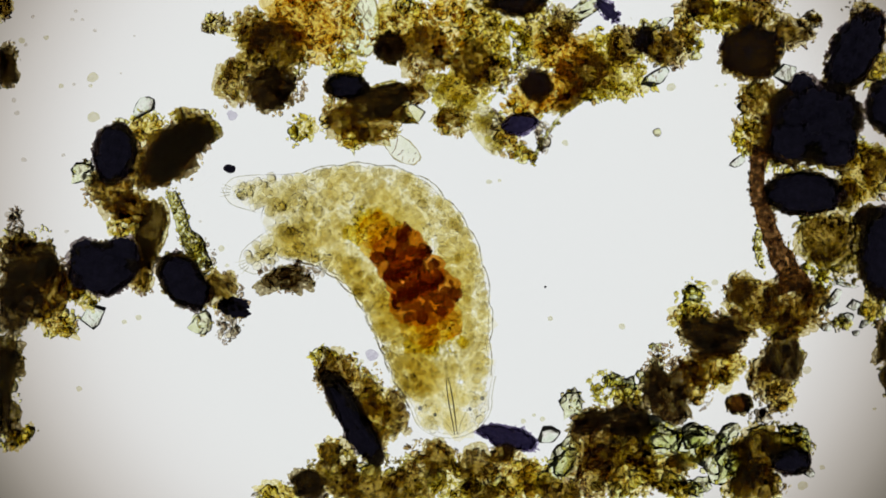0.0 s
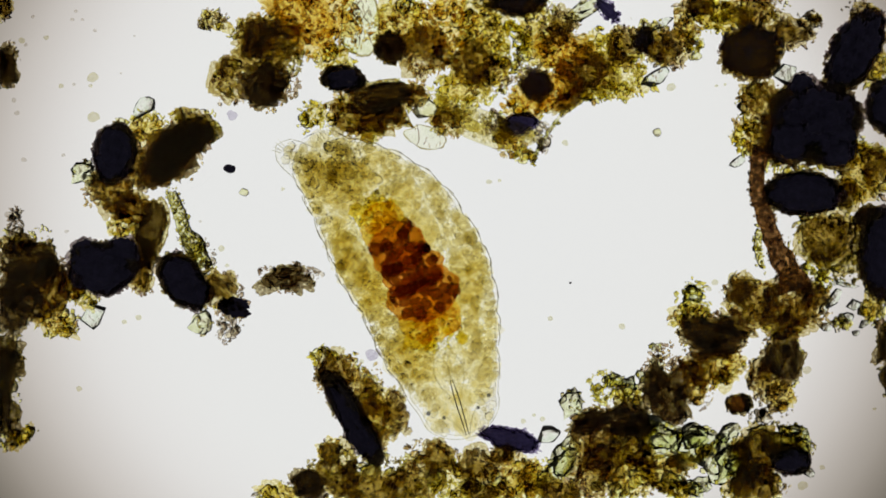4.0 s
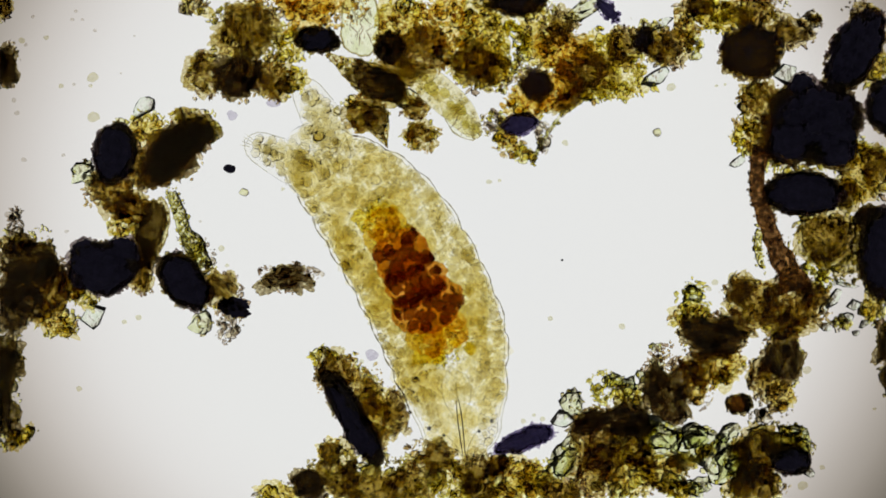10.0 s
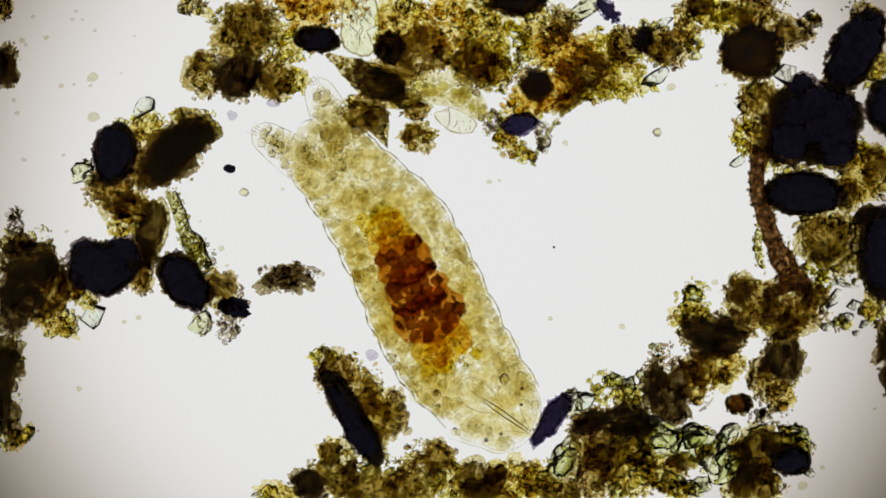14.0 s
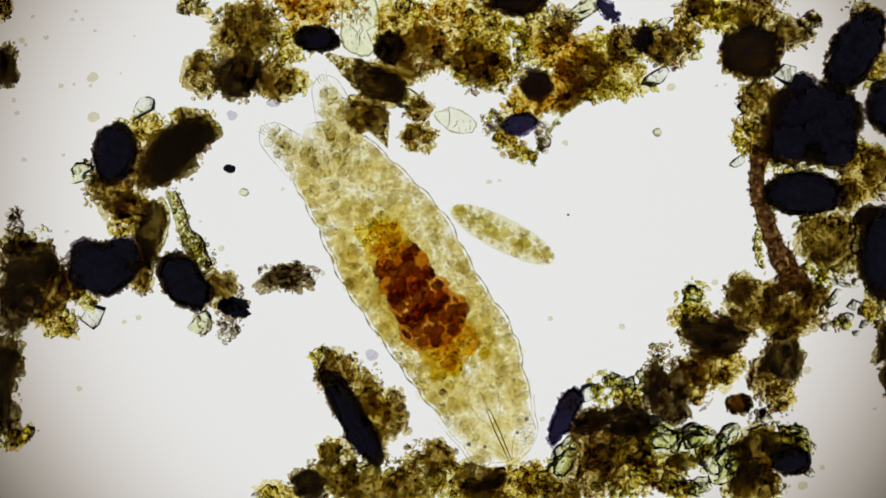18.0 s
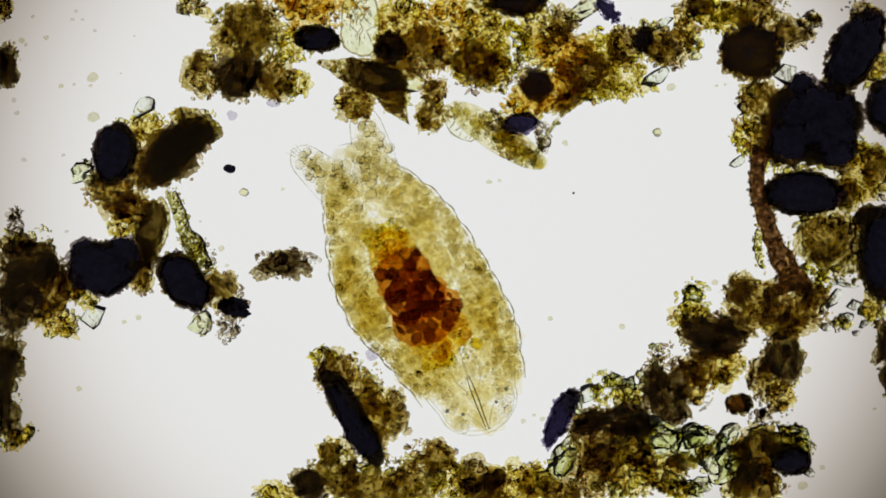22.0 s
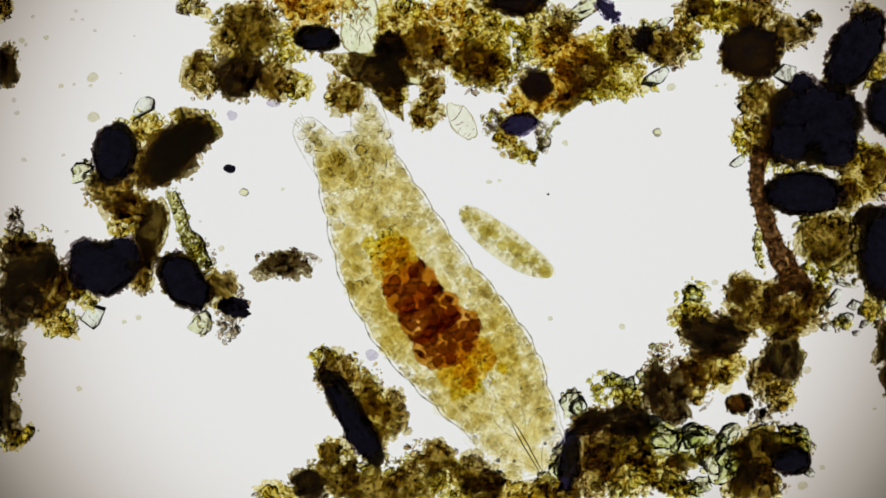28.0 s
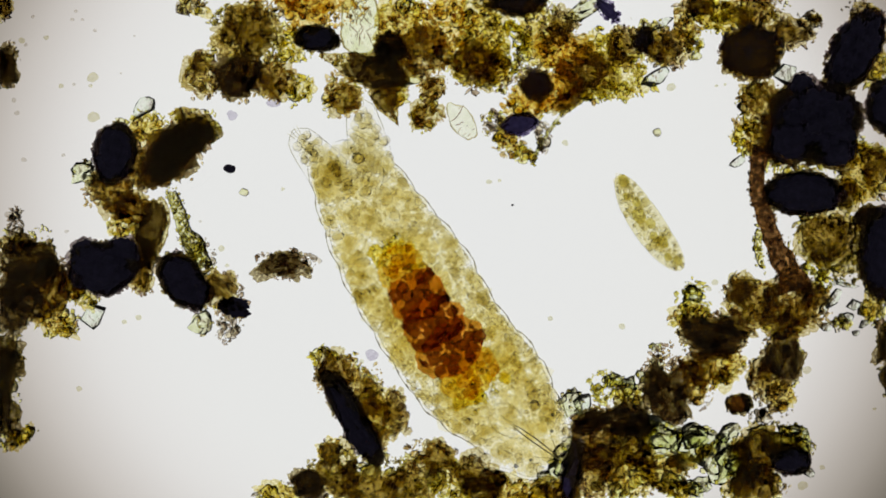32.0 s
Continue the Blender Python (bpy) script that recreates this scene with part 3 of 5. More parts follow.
# ---- soil debris ----
def floc(u, v, a, b, turn=0.0, grain=BROWN, core=SOOT, fill=0.5, second=None, density=1.0, label="", size=1.0):
    """A crumb of humus: opaque lumps in the middle, larger see-through grains and fine granules round them.
    a, b: half axes in grid steps; fill: how much of it the opaque lumps take; second: material of part of the fine granules."""
    a, b = 1.07 * a, 1.07 * b
    rnd = random.Random(next_seed())
    thing = new("soil_floc")
    tall = 0.5 * min(a, b) * UNIT
    thing.matrix_basis = Matrix.Translation(at(u, v, 0)) @ pose(0, 0, 0, 0, 0, turn)
    tagged(thing, label or "loose brown crumb of soil humus on the slide", "soil crumb", "soil debris")
    if fill > 0:
        body = core if fill >= 0.5 else (CLOUD if AMBER in (grain, second) else HUMUS)
        for i in range(4 if fill >= 0.8 else (3 if fill >= 0.5 else (2 if fill >= 0.3 else 1))):
            k = (0.78, 0.66, 0.54, 0.6, 0.7)[i] * rnd.uniform(0.9, 1.05)
            ang, q = rnd.uniform(0, 6.28), 0.9 * max(0.0, 1.0 - k)
            part("lump", blob(a * k * UNIT, b * k * UNIT, tall * (0.9 - 0.13 * i), next_seed(), 0.85, 0.20, 5 if fill >= 0.8 else 4, 1.8), body, thing, "",
                 pose(a * UNIT * q * math.cos(ang), b * UNIT * q * math.sin(ang), tall * 0.9, 0, 0, rnd.uniform(-30, 30)))
    for i in range(5):
        ang, q = rnd.uniform(0, 6.28), rnd.uniform(0.45, 0.85)
        r = size * UNIT * rnd.uniform(5.5, 9.5)
        part("grain", blob(r * rnd.uniform(0.9, 1.3), r, r * 0.7, next_seed(), 0.5, 0.1, 2), rnd.choice((grain, second or grain)), thing, "",
             pose(a * UNIT * q * math.cos(ang), b * UNIT * q * math.sin(ang), r * 0.7 + tall * rnd.uniform(0, 1), 0, 0, rnd.uniform(0, 180)))
    n = int(density * (1.5 if fill >= 0.75 else 1.0) * a * b * 0.14) + 32
    for heapno, (material, share) in enumerate(((grain, 0.65 if second else 1.0), (second, 0.35))):
        if material is None:
            continue
        heap = Heap()
        bumps = [rnd.uniform(0.56, 1.28) for _ in range(9)]
        for i in range(int(n * share)):
            ang = rnd.uniform(0, 6.28)
            edge = bumps[int(ang / 6.2832 * 9) % 9]
            q = edge * 1.04 * rnd.random() ** 0.4
            r = size * UNIT * rnd.choice((1.1, 1.4, 1.8, 2.2, 2.7, 3.4, 4.4)) * rnd.uniform(0.8, 1.2)
            high = r * 0.6 + tall * 1.9 * rnd.random() * (1.1 - min(1.0, q) ** 2)
            heap.add(rnd.choice(CHIPS if rnd.random() < 0.5 else COARSE), (a * UNIT * q * math.cos(ang), b * UNIT * q * math.sin(ang), high),
                     (r * rnd.uniform(0.9, 2.0), r * rnd.uniform(0.6, 1.1), r * 0.7), (rnd.uniform(-0.6, 0.6), rnd.uniform(-0.6, 0.6), rnd.uniform(0, 3)))
        tagged(part("grit", heap.mesh("grit", material, heapno == 1), material, thing), kind="stuff")
    return thing


def spore(u, v, a, b, turn=0.0, material=NAVY, label="", fuzz=0.05, lobes=0.10, knobs=()):
    """A dark round or oval spore with a rough rind and dirt sticking to it; knobs: (x, y, radius) of lumps grown onto it."""
    c = 0.8 * min(a, b) * UNIT
    ob = new("spore")
    part("spore_body", blob((0.91 * a - 1.5) * UNIT, (0.91 * b - 1.5) * UNIT, c, next_seed(), 0.10 + 1.5 * lobes, 0.05 + fuzz, 5, 1.9), material, ob)
    ob.matrix_basis = Matrix.Translation(at(u, v, c * 0.95)) @ pose(0, 0, 0, 0, 0, turn)
    rough = random.Random(next_seed())
    wall = SOOT if material is RUST else (SOOT if material is UMBER else (DUSK if material is BLUE else RIND))
    for x, y, r in knobs:
        part("knob", blob(r * UNIT, r * UNIT, 0.7 * r * UNIT, next_seed(), 0.35, 0.14, 4, 1.7), material, ob, "", Matrix.Translation((x * UNIT, y * UNIT, 0)))
        part("outer_wall", blob((r + 4) * UNIT, (r + 4) * UNIT, 0.4 * r * UNIT, next_seed(), 0.40, 0.22, 4, 1.9), wall, ob, "thin ragged see-through outer wall", Matrix.Translation((x * UNIT, y * UNIT, 0)))
    if min(a, b) > 14:
        for grow, thick in ((-3.5, 0.5), (-1.0, 0.46), (1.5, 0.40)):
            part("outer_wall", blob((a + grow) * UNIT, (b + grow) * UNIT, c * thick, next_seed(), 0.12 + 1.3 * lobes, 0.10 + 0.8 * fuzz, 5, 1.8 + 0.8 * rough.random()), wall, ob, "thin ragged see-through outer wall")
    rnd, heap, crumbs = random.Random(next_seed()), Heap(), Heap()
    for i in range(int((a + b) * (1.8 + 8 * fuzz))):
        ang, r = rnd.uniform(0, 6.28), UNIT * rnd.choice((1, 1.5, 2, 2.5, 3.5, 5))
        q = rnd.uniform(0.92, 1.03 + fuzz) + 0.07 * math.sin(3 * ang + a) * rnd.random()
        high = rnd.uniform(-0.25, 0.25)
        if material is UMBER and rnd.random() < 0.4:
            q = rnd.uniform(0.1, 0.9)
            high = 0.95 * math.sqrt(1 - q * q)
        heap.add(rnd.choice(COARSE), (a * UNIT * q * math.cos(ang), b * UNIT * q * math.sin(ang), c * high), (r * 1.2, r, r), (0, 0, rnd.uniform(0, 3)))
    grit = DUSK if material is BLUE else (rnd.choice((GREEN, RIND, RIND)) if material in (NAVY, UMBER) else GREY)
    tagged(part("rind", heap.mesh("rind", grit), grit, ob), kind="stuff")
    if material is BLUE:
        return tagged(ob, label, "spore", "dark spores")
    patches = [(rnd.uniform(0, 6.28), rnd.uniform(0.25, 0.7)) for _ in range(4)]
    for i in range(int((a + b) * (0.5 + 3 * fuzz))):
        mid, spread = rnd.choice(patches)
        ang, r = rnd.gauss(mid, spread), UNIT * rnd.uniform(2, 6)
        q = rnd.uniform(0.90, 1.06 + fuzz)
        crumbs.add(rnd.choice(CHIPS), (a * UNIT * q * math.cos(ang), b * UNIT * q * math.sin(ang), c * rnd.uniform(-0.4, 0.4)), (r * 1.3, r, r), (0, 0, rnd.uniform(0, 3)))
    tagged(part("dirt", crumbs.mesh("dirt", PEAT), PEAT, ob, "dark brown dirt sticking to the rind"), kind="stuff")
    return tagged(ob, label or "blue-black oval spore lying in the debris", "spore", "dark spores")


def crystal(u, v, a, b, turn=0.0, material=CRYSTAL, count=10, label=""):
    """A see-through mineral grain: an angular clear chip, or a rounder green-tinged pebble with dirt in it."""
    c = 0.8 * min(a, b) * UNIT
    if material is GREENISH:
        ob = part("mineral_grain", blob(a * UNIT, b * UNIT, c, next_seed(), 0.75, 0.25, 2, 1.5), material, None)
        ob.data.polygons.foreach_set("use_smooth", [False] * len(ob.data.polygons))
        rnd, heap = random.Random(next_seed()), Heap()
        for i in range(int(0.25 * (a + b))):
            ang, q, r = rnd.uniform(0, 6.28), rnd.choice((0.3, 0.6, 0.85, 0.95, 1.0)), UNIT * rnd.uniform(1.2, 3.6)
            heap.add(rnd.choice(CHIPS), (a * UNIT * q * math.cos(ang), b * UNIT * q * math.sin(ang), c * rnd.uniform(0.2, 0.7)), (r * 1.4, r, r), (0, 0, rnd.uniform(0, 3)))
        grime = rnd.choice((OLIVE, GREEN, YELLOW))
        tagged(part("grime", heap.mesh("grime", grime), grime, ob, "olive grime on the grain"), kind="stuff")
    else:
        ob = part("mineral_grain", shard(a * UNIT, b * UNIT, c, next_seed(), count), material, None)
    ob.matrix_basis = Matrix.Translation(at(u, v, c)) @ pose(0, 0, 0, 0, 0, turn)
    return tagged(ob, label or ("green-tinged see-through mineral grain with dark edges" if material is GREENISH else "clear angular quartz grain with dark edges"), "mineral grain", "quartz grains")


def strand(points, radii, material, label, name="plant_strand", flat=0.6, z=0.02):
    pts = [at(u, v, z) for u, v in points]
    fine, rad = [], []
    for i in range(len(pts) - 1):
        for k in range(6):
            fine.append(pts[i].lerp(pts[i + 1], k / 6))
            rad.append(UNIT * (radii[i] + (radii[i + 1] - radii[i]) * k / 6))
    fine.append(pts[-1])
    rad.append(UNIT * radii[-1])
    fine = [sum((fine[max(0, min(len(fine) - 1, i + d))] for d in (-3, -2, -1, 0, 1, 2, 3)), Vector()) / 7 for i in range(len(fine))]
    off = Vector((next_seed() * 0.37, 0, 0))
    rad = [r * (1 + 0.3 * noise.noise(p * 60 + off)) for p, r in zip(fine, rad)]
    ob = new(name)
    part("fibre", tube(fine, rad, 14, flat), material, ob)
    rnd, heap = random.Random(next_seed()), Heap()
    for p, r in zip(fine, rad):
        for i in range(max(3, int(1.1 * r / UNIT))):
            k = UNIT * rnd.uniform(1.2, 3.2)
            heap.add(rnd.choice(COARSE), p + Vector((rnd.uniform(-1.1, 1.1) * r, rnd.uniform(-9, 9) * UNIT, rnd.uniform(-0.4, 0.5) * r)), (k * 1.3, k, k), (0, 0, rnd.uniform(0, 3)))
    crust = DARK if material is RUST else OLIVE
    tagged(part("crust", heap.mesh("crust", crust), crust, ob), kind="stuff")
    return tagged(ob, label, "plant strand")


def plant_plate(u, v, a, b, turn, wrinkles=7, label="large pale fibrous scrap of plant tissue with dark flecks", skin=MEMBRANE, firm=1.0):
    """A flat, fibrous, see-through scrap of plant tissue with wrinkles, dark flecks and a firm dark rim."""
    ob = new("plant_scrap")
    seed = next_seed()

    def rim(ang):
        k = 1 + 0.22 * noise.noise(Vector((1.6 * math.cos(ang), 1.6 * math.sin(ang), seed * 0.7))) + 0.07 * noise.noise(Vector((5 * math.cos(ang), 5 * math.sin(ang), seed * 0.7)))
        return a * UNIT * k * math.cos(ang), b * UNIT * k * math.sin(ang)

    bm = bmesh.new()
    rings = []
    for side in (1, -1):
        for q in (0.12, 0.35, 0.6, 0.82, 0.96, 1.0) if side > 0 else (0.96, 0.82, 0.6, 0.35, 0.12):
            ring = []
            for j in range(64):
                x, y = rim(2 * math.pi * j / 64)
                ring.append(bm.verts.new((x * q, y * q, side * UNIT * 4.5 * math.sqrt(max(0.0, 1 - q * q)) + UNIT * 3 * noise.noise(Vector((x * q * 55, y * q * 22, seed))))))
            rings.append(ring)
    for p, q in zip(rings, rings[1:]):
        for j in range(64):
            bm.faces.new((p[j], p[(j + 1) % 64], q[(j + 1) % 64], q[j])).smooth = True
    bm.faces.new(rings[0][::-1])
    bm.faces.new(rings[-1])
    bmesh.ops.recalc_face_normals(bm, faces=bm.faces)
    part("plate", bm, skin, ob)
    line = [Vector((*rim(2 * math.pi * j / 64), 0)) for j in range(65)]
    part("rim", tube(line, [UNIT * (firm + 0.4 * math.sin(j * 0.55)) for j in range(65)], 8, 1.0, False), GREEN, ob, "dark firm rim")
    rnd = random.Random(next_seed())
    for i in range(wrinkles):
        x, y = a * UNIT * rnd.uniform(-0.55, 0.55), b * UNIT * rnd.uniform(-0.5, 0.5)
        pts = [Vector((x + UNIT * (3 * math.sin(0.9 * k + i) + 1.5 * k * rnd.uniform(-1, 1)), y + UNIT * 6.5 * (k - 3), 5 * UNIT)) for k in range(7)]
        part("wrinkle", tube(pts, [UNIT * w for w in (0.3, 0.8, 1.0, 0.9, 1.0, 0.7, 0.3)], 6), DARK, ob, "thin dark wrinkle")
    heap = Heap()
    for i in range(6 + 4 * wrinkles):
        ang, q, r = rnd.uniform(0, 6.28), rnd.random() ** 0.5 * 0.85, UNIT * rnd.uniform(0.7, 1.5)
        heap.add(rnd.choice(COARSE), (a * UNIT * q * math.cos(ang), b * UNIT * q * math.sin(ang), UNIT * rnd.uniform(4, 7)), (r * 0.8, r * rnd.uniform(1, 4), r * 0.6), (0, 0, rnd.uniform(-0.4, 0.4)))
    tagged(part("fleck", heap.mesh("fleck", DARK), DARK, ob, "dark olive flecks"), kind="stuff")
    ob.matrix_basis = Matrix.Translation(at(u, v, 9 * UNIT)) @ pose(0, 0, 0, 0, 0, turn)
    return tagged(ob, label, "plant scrap")


def husk(u, v, a, b, turn, core, label):
    """A scrap of plant husk, pointed at its far end: an olive skin with a firm rim over a dark core, dirt on it."""
    ob = new("plant_husk")
    seed = next_seed()

    def rim(ang):
        s = 0.5 + 0.5 * math.cos(ang)
        k = 1 + 0.10 * noise.noise(Vector((2 * math.cos(ang), 2 * math.sin(ang), seed * 0.7))) + 0.07 * noise.noise(Vector((6 * math.cos(ang), 6 * math.sin(ang), seed * 0.7)))
        return a * UNIT * k * math.cos(ang), b * UNIT * k * math.sin(ang) * (0.22 + 0.92 * s ** 0.8)

    bm = bmesh.new()
    rings = []
    for side in (1, -1):
        for q in (0.12, 0.4, 0.7, 0.9, 1.0) if side > 0 else (0.9, 0.7, 0.4, 0.12):
            ring = []
            for j in range(72):
                x, y = rim(2 * math.pi * j / 72)
                ring.append(bm.verts.new((x * q, y * q, side * UNIT * 0.35 * b * math.sqrt(max(0.0, 1 - q * q)) + UNIT * 3 * noise.noise(Vector((x * q * 50, y * q * 50, seed))))))
            rings.append(ring)
    for p, q in zip(rings, rings[1:]):
        for j in range(72):
            bm.faces.new((p[j], p[(j + 1) % 72], q[(j + 1) % 72], q[j])).smooth = True
    bm.faces.new(rings[0][::-1])
    bm.faces.new(rings[-1])
    bmesh.ops.recalc_face_normals(bm, faces=bm.faces)
    part("skin", bm, HUSK, ob)
    line = [Vector((*rim(2 * math.pi * j / 72), 0)) for j in range(73)]
    part("rim", tube(line, [UNIT * (1.1 + 0.6 * math.sin(j * 0.75)) for j in range(73)], 8, 1.0, False), GREEN, ob, "dark firm rim")
    for i in range(core):
        part("core", blob(a * UNIT * (0.60 - 0.06 * i), b * UNIT * (0.70 - 0.08 * i), b * UNIT * 0.25, next_seed(), 0.5, 0.25, 5, 1.7), PEAT, ob, "black-brown opaque inside",
             Matrix.Translation((a * UNIT * (0.18 + 0.12 * i), b * UNIT * 0.06 * i, 0)))
    rnd = random.Random(next_seed())
    for material in (BROWN, OLIVE):
        heap = Heap()
        for i in range(int(0.035 * a * b) + 30):
            ang, q, r = rnd.uniform(0, 6.28), rnd.random() ** 0.45, UNIT * rnd.choice((1.0, 1.4, 1.8, 2.4, 3.2))
            x, y = rim(ang)
            heap.add(rnd.choice(CHIPS if rnd.random() < 0.5 else COARSE), (x * q, y * q, UNIT * (0.3 * b * rnd.uniform(-1, 1))), (r * 1.4, r, r * 0.7), (0, 0, rnd.uniform(0, 3)))
        tagged(part("grit", heap.mesh("husk_grit", material), material, ob), kind="stuff")
    ob.matrix_basis = Matrix.Translation(at(u, v, 0.36 * b * UNIT + 0.004)) @ pose(0, 0, 0, 0, 0, turn)
    return tagged(ob, label, "plant scrap")


def speck(u, v, r, material=SPECK, label="", z=0.01):
    ob = part("speck", blob(r * UNIT * 1.15, r * UNIT, r * UNIT * 0.7, next_seed(), 0.45, 0.03, 3, 1.0), material, None)
    ob.matrix_basis = Matrix.Translation(at(u, v, max(z, r * UNIT * 0.7)))
    return tagged(ob, label or "tiny greenish speck drifting in the water", "speck", "drifting specks")


# top band, resting
floc(720, 45, 48, 45, 0, BROWN, SOOT, 0.45, YELLOW)
floc(748, 92, 46, 42, 0, BROWN, SOOT, 0.7, DARK)
spore(690, 84, 24, 26, 0, UMBER, "dark brown round spore in the humus")
floc(792, 60, 44, 60, 20, AMBER, SOOT, 0.2, YELLOW)
floc(850, 55, 46, 62, 0, GREEN, SOOT, 0.35, OLIVE)
floc(842, 122, 42, 32, 0, GREEN, SOOT, 0.55, DARK)
floc(905, 82, 38, 50, 0, YELLOW, SOOT, 0.0, OLIVE)
floc(882, 132, 38, 30, 0, DARK, SOOT, 0.35, OLIVE)
floc(948, 62, 36, 56, 0, OLIVE, SOOT, 0.35, GREY)
floc(992, 42, 28, 30, 0, GREY, SOOT, 0.6, DARK)
floc(1000, 90, 50, 36, 0, AMBER, SOOT, 0.45, BROWN)
spore(948, 150, 24, 24, 0, UMBER, "dark brown round spore in the humus")
floc(934, 180, 46, 28, 20, AMBER, SOOT, 0.45, YELLOW)
floc(990, 150, 46, 34, 30, AMBER, SOOT, 0.45, BROWN)
floc(1042, 132, 46, 38, 0, BROWN, SOOT, 0.5, OLIVE)
floc(1012, 172, 42, 16, 40, DARK, SOOT, 0.7, OLIVE)
floc(1065, 90, 36, 30, 0, OLIVE, SOOT, 0.2, YELLOW)
floc(1105, 78, 28, 36, 0, DARK, SOOT, 0.6, OLIVE)
floc(1105, 132, 48, 38, 0, OLIVE, SOOT, 0.1, YELLOW)
floc(1070, 165, 50, 14, 10, YELLOW, SOOT, 0.0, OLIVE)
floc(1185, 90, 34, 30, 0, DARK, SOOT, 0.65, GREY)
floc(1160, 70, 28, 36, 0, OLIVE, SOOT, 0.1, GREY)
floc(1215, 52, 20, 30, 0, BROWN, SOOT, 0.45, GREY)
floc(1228, 82, 15, 24, 0, YELLOW, SOOT, 0.0, OLIVE)
spore(1075, 18, 26, 12, -45, BLUE, "violet-grey pointed spore in the debris")
spore(1138, 70, 17, 19, 0, UMBER, "dark brown round spore in the humus")
floc(1228, 14, 26, 20, 0, DARK, SOOT, 0.5, OLIVE)
floc(1265, 25, 36, 24, 0, OLIVE, SOOT, 0.15, YELLOW)
spore(915, 5, 46, 18, 0, UMBER, "dark brown rounded humus lump", 0.12)
spore(920, 220, 29, 17, 12, BLUE, "blue-black oval spore below an amber crumb")
floc(872, 218, 20, 22, 0, GREY, SOOT, 0.0, OLIVE)
floc(897, 252, 26, 18, -30, BROWN, SOOT, 0.3, OLIVE)
floc(922, 272, 24, 12, 0, OLIVE, SOOT, 0.2, BROWN)
floc(960, 240, 14, 22, 0, GREY, SOOT, 0.0)
# upper right
floc(1295, 32, 48, 28, 0, OLIVE, SOOT, 0.2, YELLOW)
floc(1340, 18, 42, 30, 0, DARK, SOOT, 0.6, OLIVE)
spore(1328, 93, 50, 44, 0, UMBER, "large dark brown round spore with rough rind", 0.10)
floc(1400, 58, 46, 26, 10, GREY, SOOT, 0.6, DARK)
floc(1440, 32, 12, 10, 0, GREY, SOOT, 0.3)
floc(1342, 190, 40, 46, 0, BROWN, SOOT, 0.5, OLIVE)
floc(1318, 242, 22, 26, 0, YELLOW, SOOT, 0.1, OLIVE)
floc(1372, 252, 44, 30, 0, BROWN, SOOT, 0.6, DARK)
floc(1400, 288, 52, 20, 0, OLIVE, SOOT, 0.0, YELLOW)
spore(1512, 92, 66, 35, 62, NAVY, "long blue-black spore with ragged rim", 0.2, 0.22)
floc(1525, 28, 30, 22, 0, GREY, SOOT, 0.7)
spore(1452, 212, 60, 52, 0, NAVY, "very large blue-black spore mass with ragged lobes", 0.20, 0.28, ((-32, 60, 19), (40, 14, 26), (-50, -34, 33), (28, -50, 28), (-44, 8, 26)))
floc(1398, 200, 30, 44, 10, DARK, PEAT, 0.8, BROWN)
floc(1440, 276, 60, 20, 0, DARK, PEAT, 0.8, BROWN)
spore(1574, 188, 38, 44, 0, NAVY)
floc(1545, 118, 30, 28, 0, OLIVE, SOOT, 0.4, DARK)
spore(1422, 343, 66, 36, -3, NAVY, "long smooth blue-black oval spore", 0.04, 0.06)
floc(1512, 308, 36, 46, 0, OLIVE, SOOT, 0.45, DARK)
floc(1490, 270, 44, 20, 20, OLIVE, SOOT, 0.1, YELLOW)
floc(1556, 300, 30, 40, 0, OLIVE, SOOT, 0.6, DARK)
spore(1542, 392, 28, 26, 0, UMBER, "dark brown rounded humus lump")
spore(1566, 450, 42, 72, 0, NAVY, "large blue-black spore at the rim of the light", 0.1)
floc(1480, 432, 66, 58, 0, GREEN, SOOT, 0.75, OLIVE)
floc(1440, 470, 22, 24, 0, OLIVE, SOOT, 0.0)
# right, lower
floc(1402, 545, 58, 50, 0, BROWN, SOOT, 0.7, DARK)
floc(1335, 535, 48, 40, 0, BROWN, SOOT, 0.6, OLIVE)
floc(1308, 512, 28, 22, 35, GREY, SOOT, 0.6, BROWN)
floc(1226, 528, 24, 26, 0, OLIVE, SOOT, 0.0, YELLOW)
floc(1222, 562, 36, 24, 0, OLIVE, SOOT, 0.2, BROWN)
floc(1262, 592, 56, 36, 0, DARK, PEAT, 0.8, BROWN)
floc(1262, 642, 44, 38, 0, BROWN, SOOT, 0.45, OLIVE)
floc(1278, 668, 16, 12, 0, OLIVE, SOOT, 0.0, BROWN)
floc(1300, 578, 34, 24, -25, DARK, SOOT, 0.6, GREY)
floc(1386, 580, 30, 26, 0, OLIVE, SOOT, 0.5, BROWN)
floc(1384, 635, 34, 42, 10, DARK, PEAT, 0.75, OLIVE)
floc(1348, 668, 30, 34, 0, DARK, SOOT, 0.7, GREY)
floc(1378, 705, 26, 28, 0, GREY, SOOT, 0.4, BROWN)
floc(1346, 736, 15, 10, 0, GREY, SOOT, 0.0)
spore(1306, 715, 19, 16, 0, RUST, "small rust-red oval spore in the debris")
floc(1182, 682, 42, 54, 0, DARK, PEAT, 0.75, BROWN)
floc(1236, 655, 28, 26, 0, BROWN, SOOT, 0.5, DARK)
floc(1232, 695, 22, 24, 0, GREY, SOOT, 0.3, BROWN)
floc(1195, 740, 24, 14, 0, GREY, SOOT, 0.0)
floc(1068, 690, 24, 30, 0, OLIVE, SOOT, 0.0, YELLOW)
floc(1112, 705, 26, 20, 0, OLIVE, SOOT, 0.2, DARK)
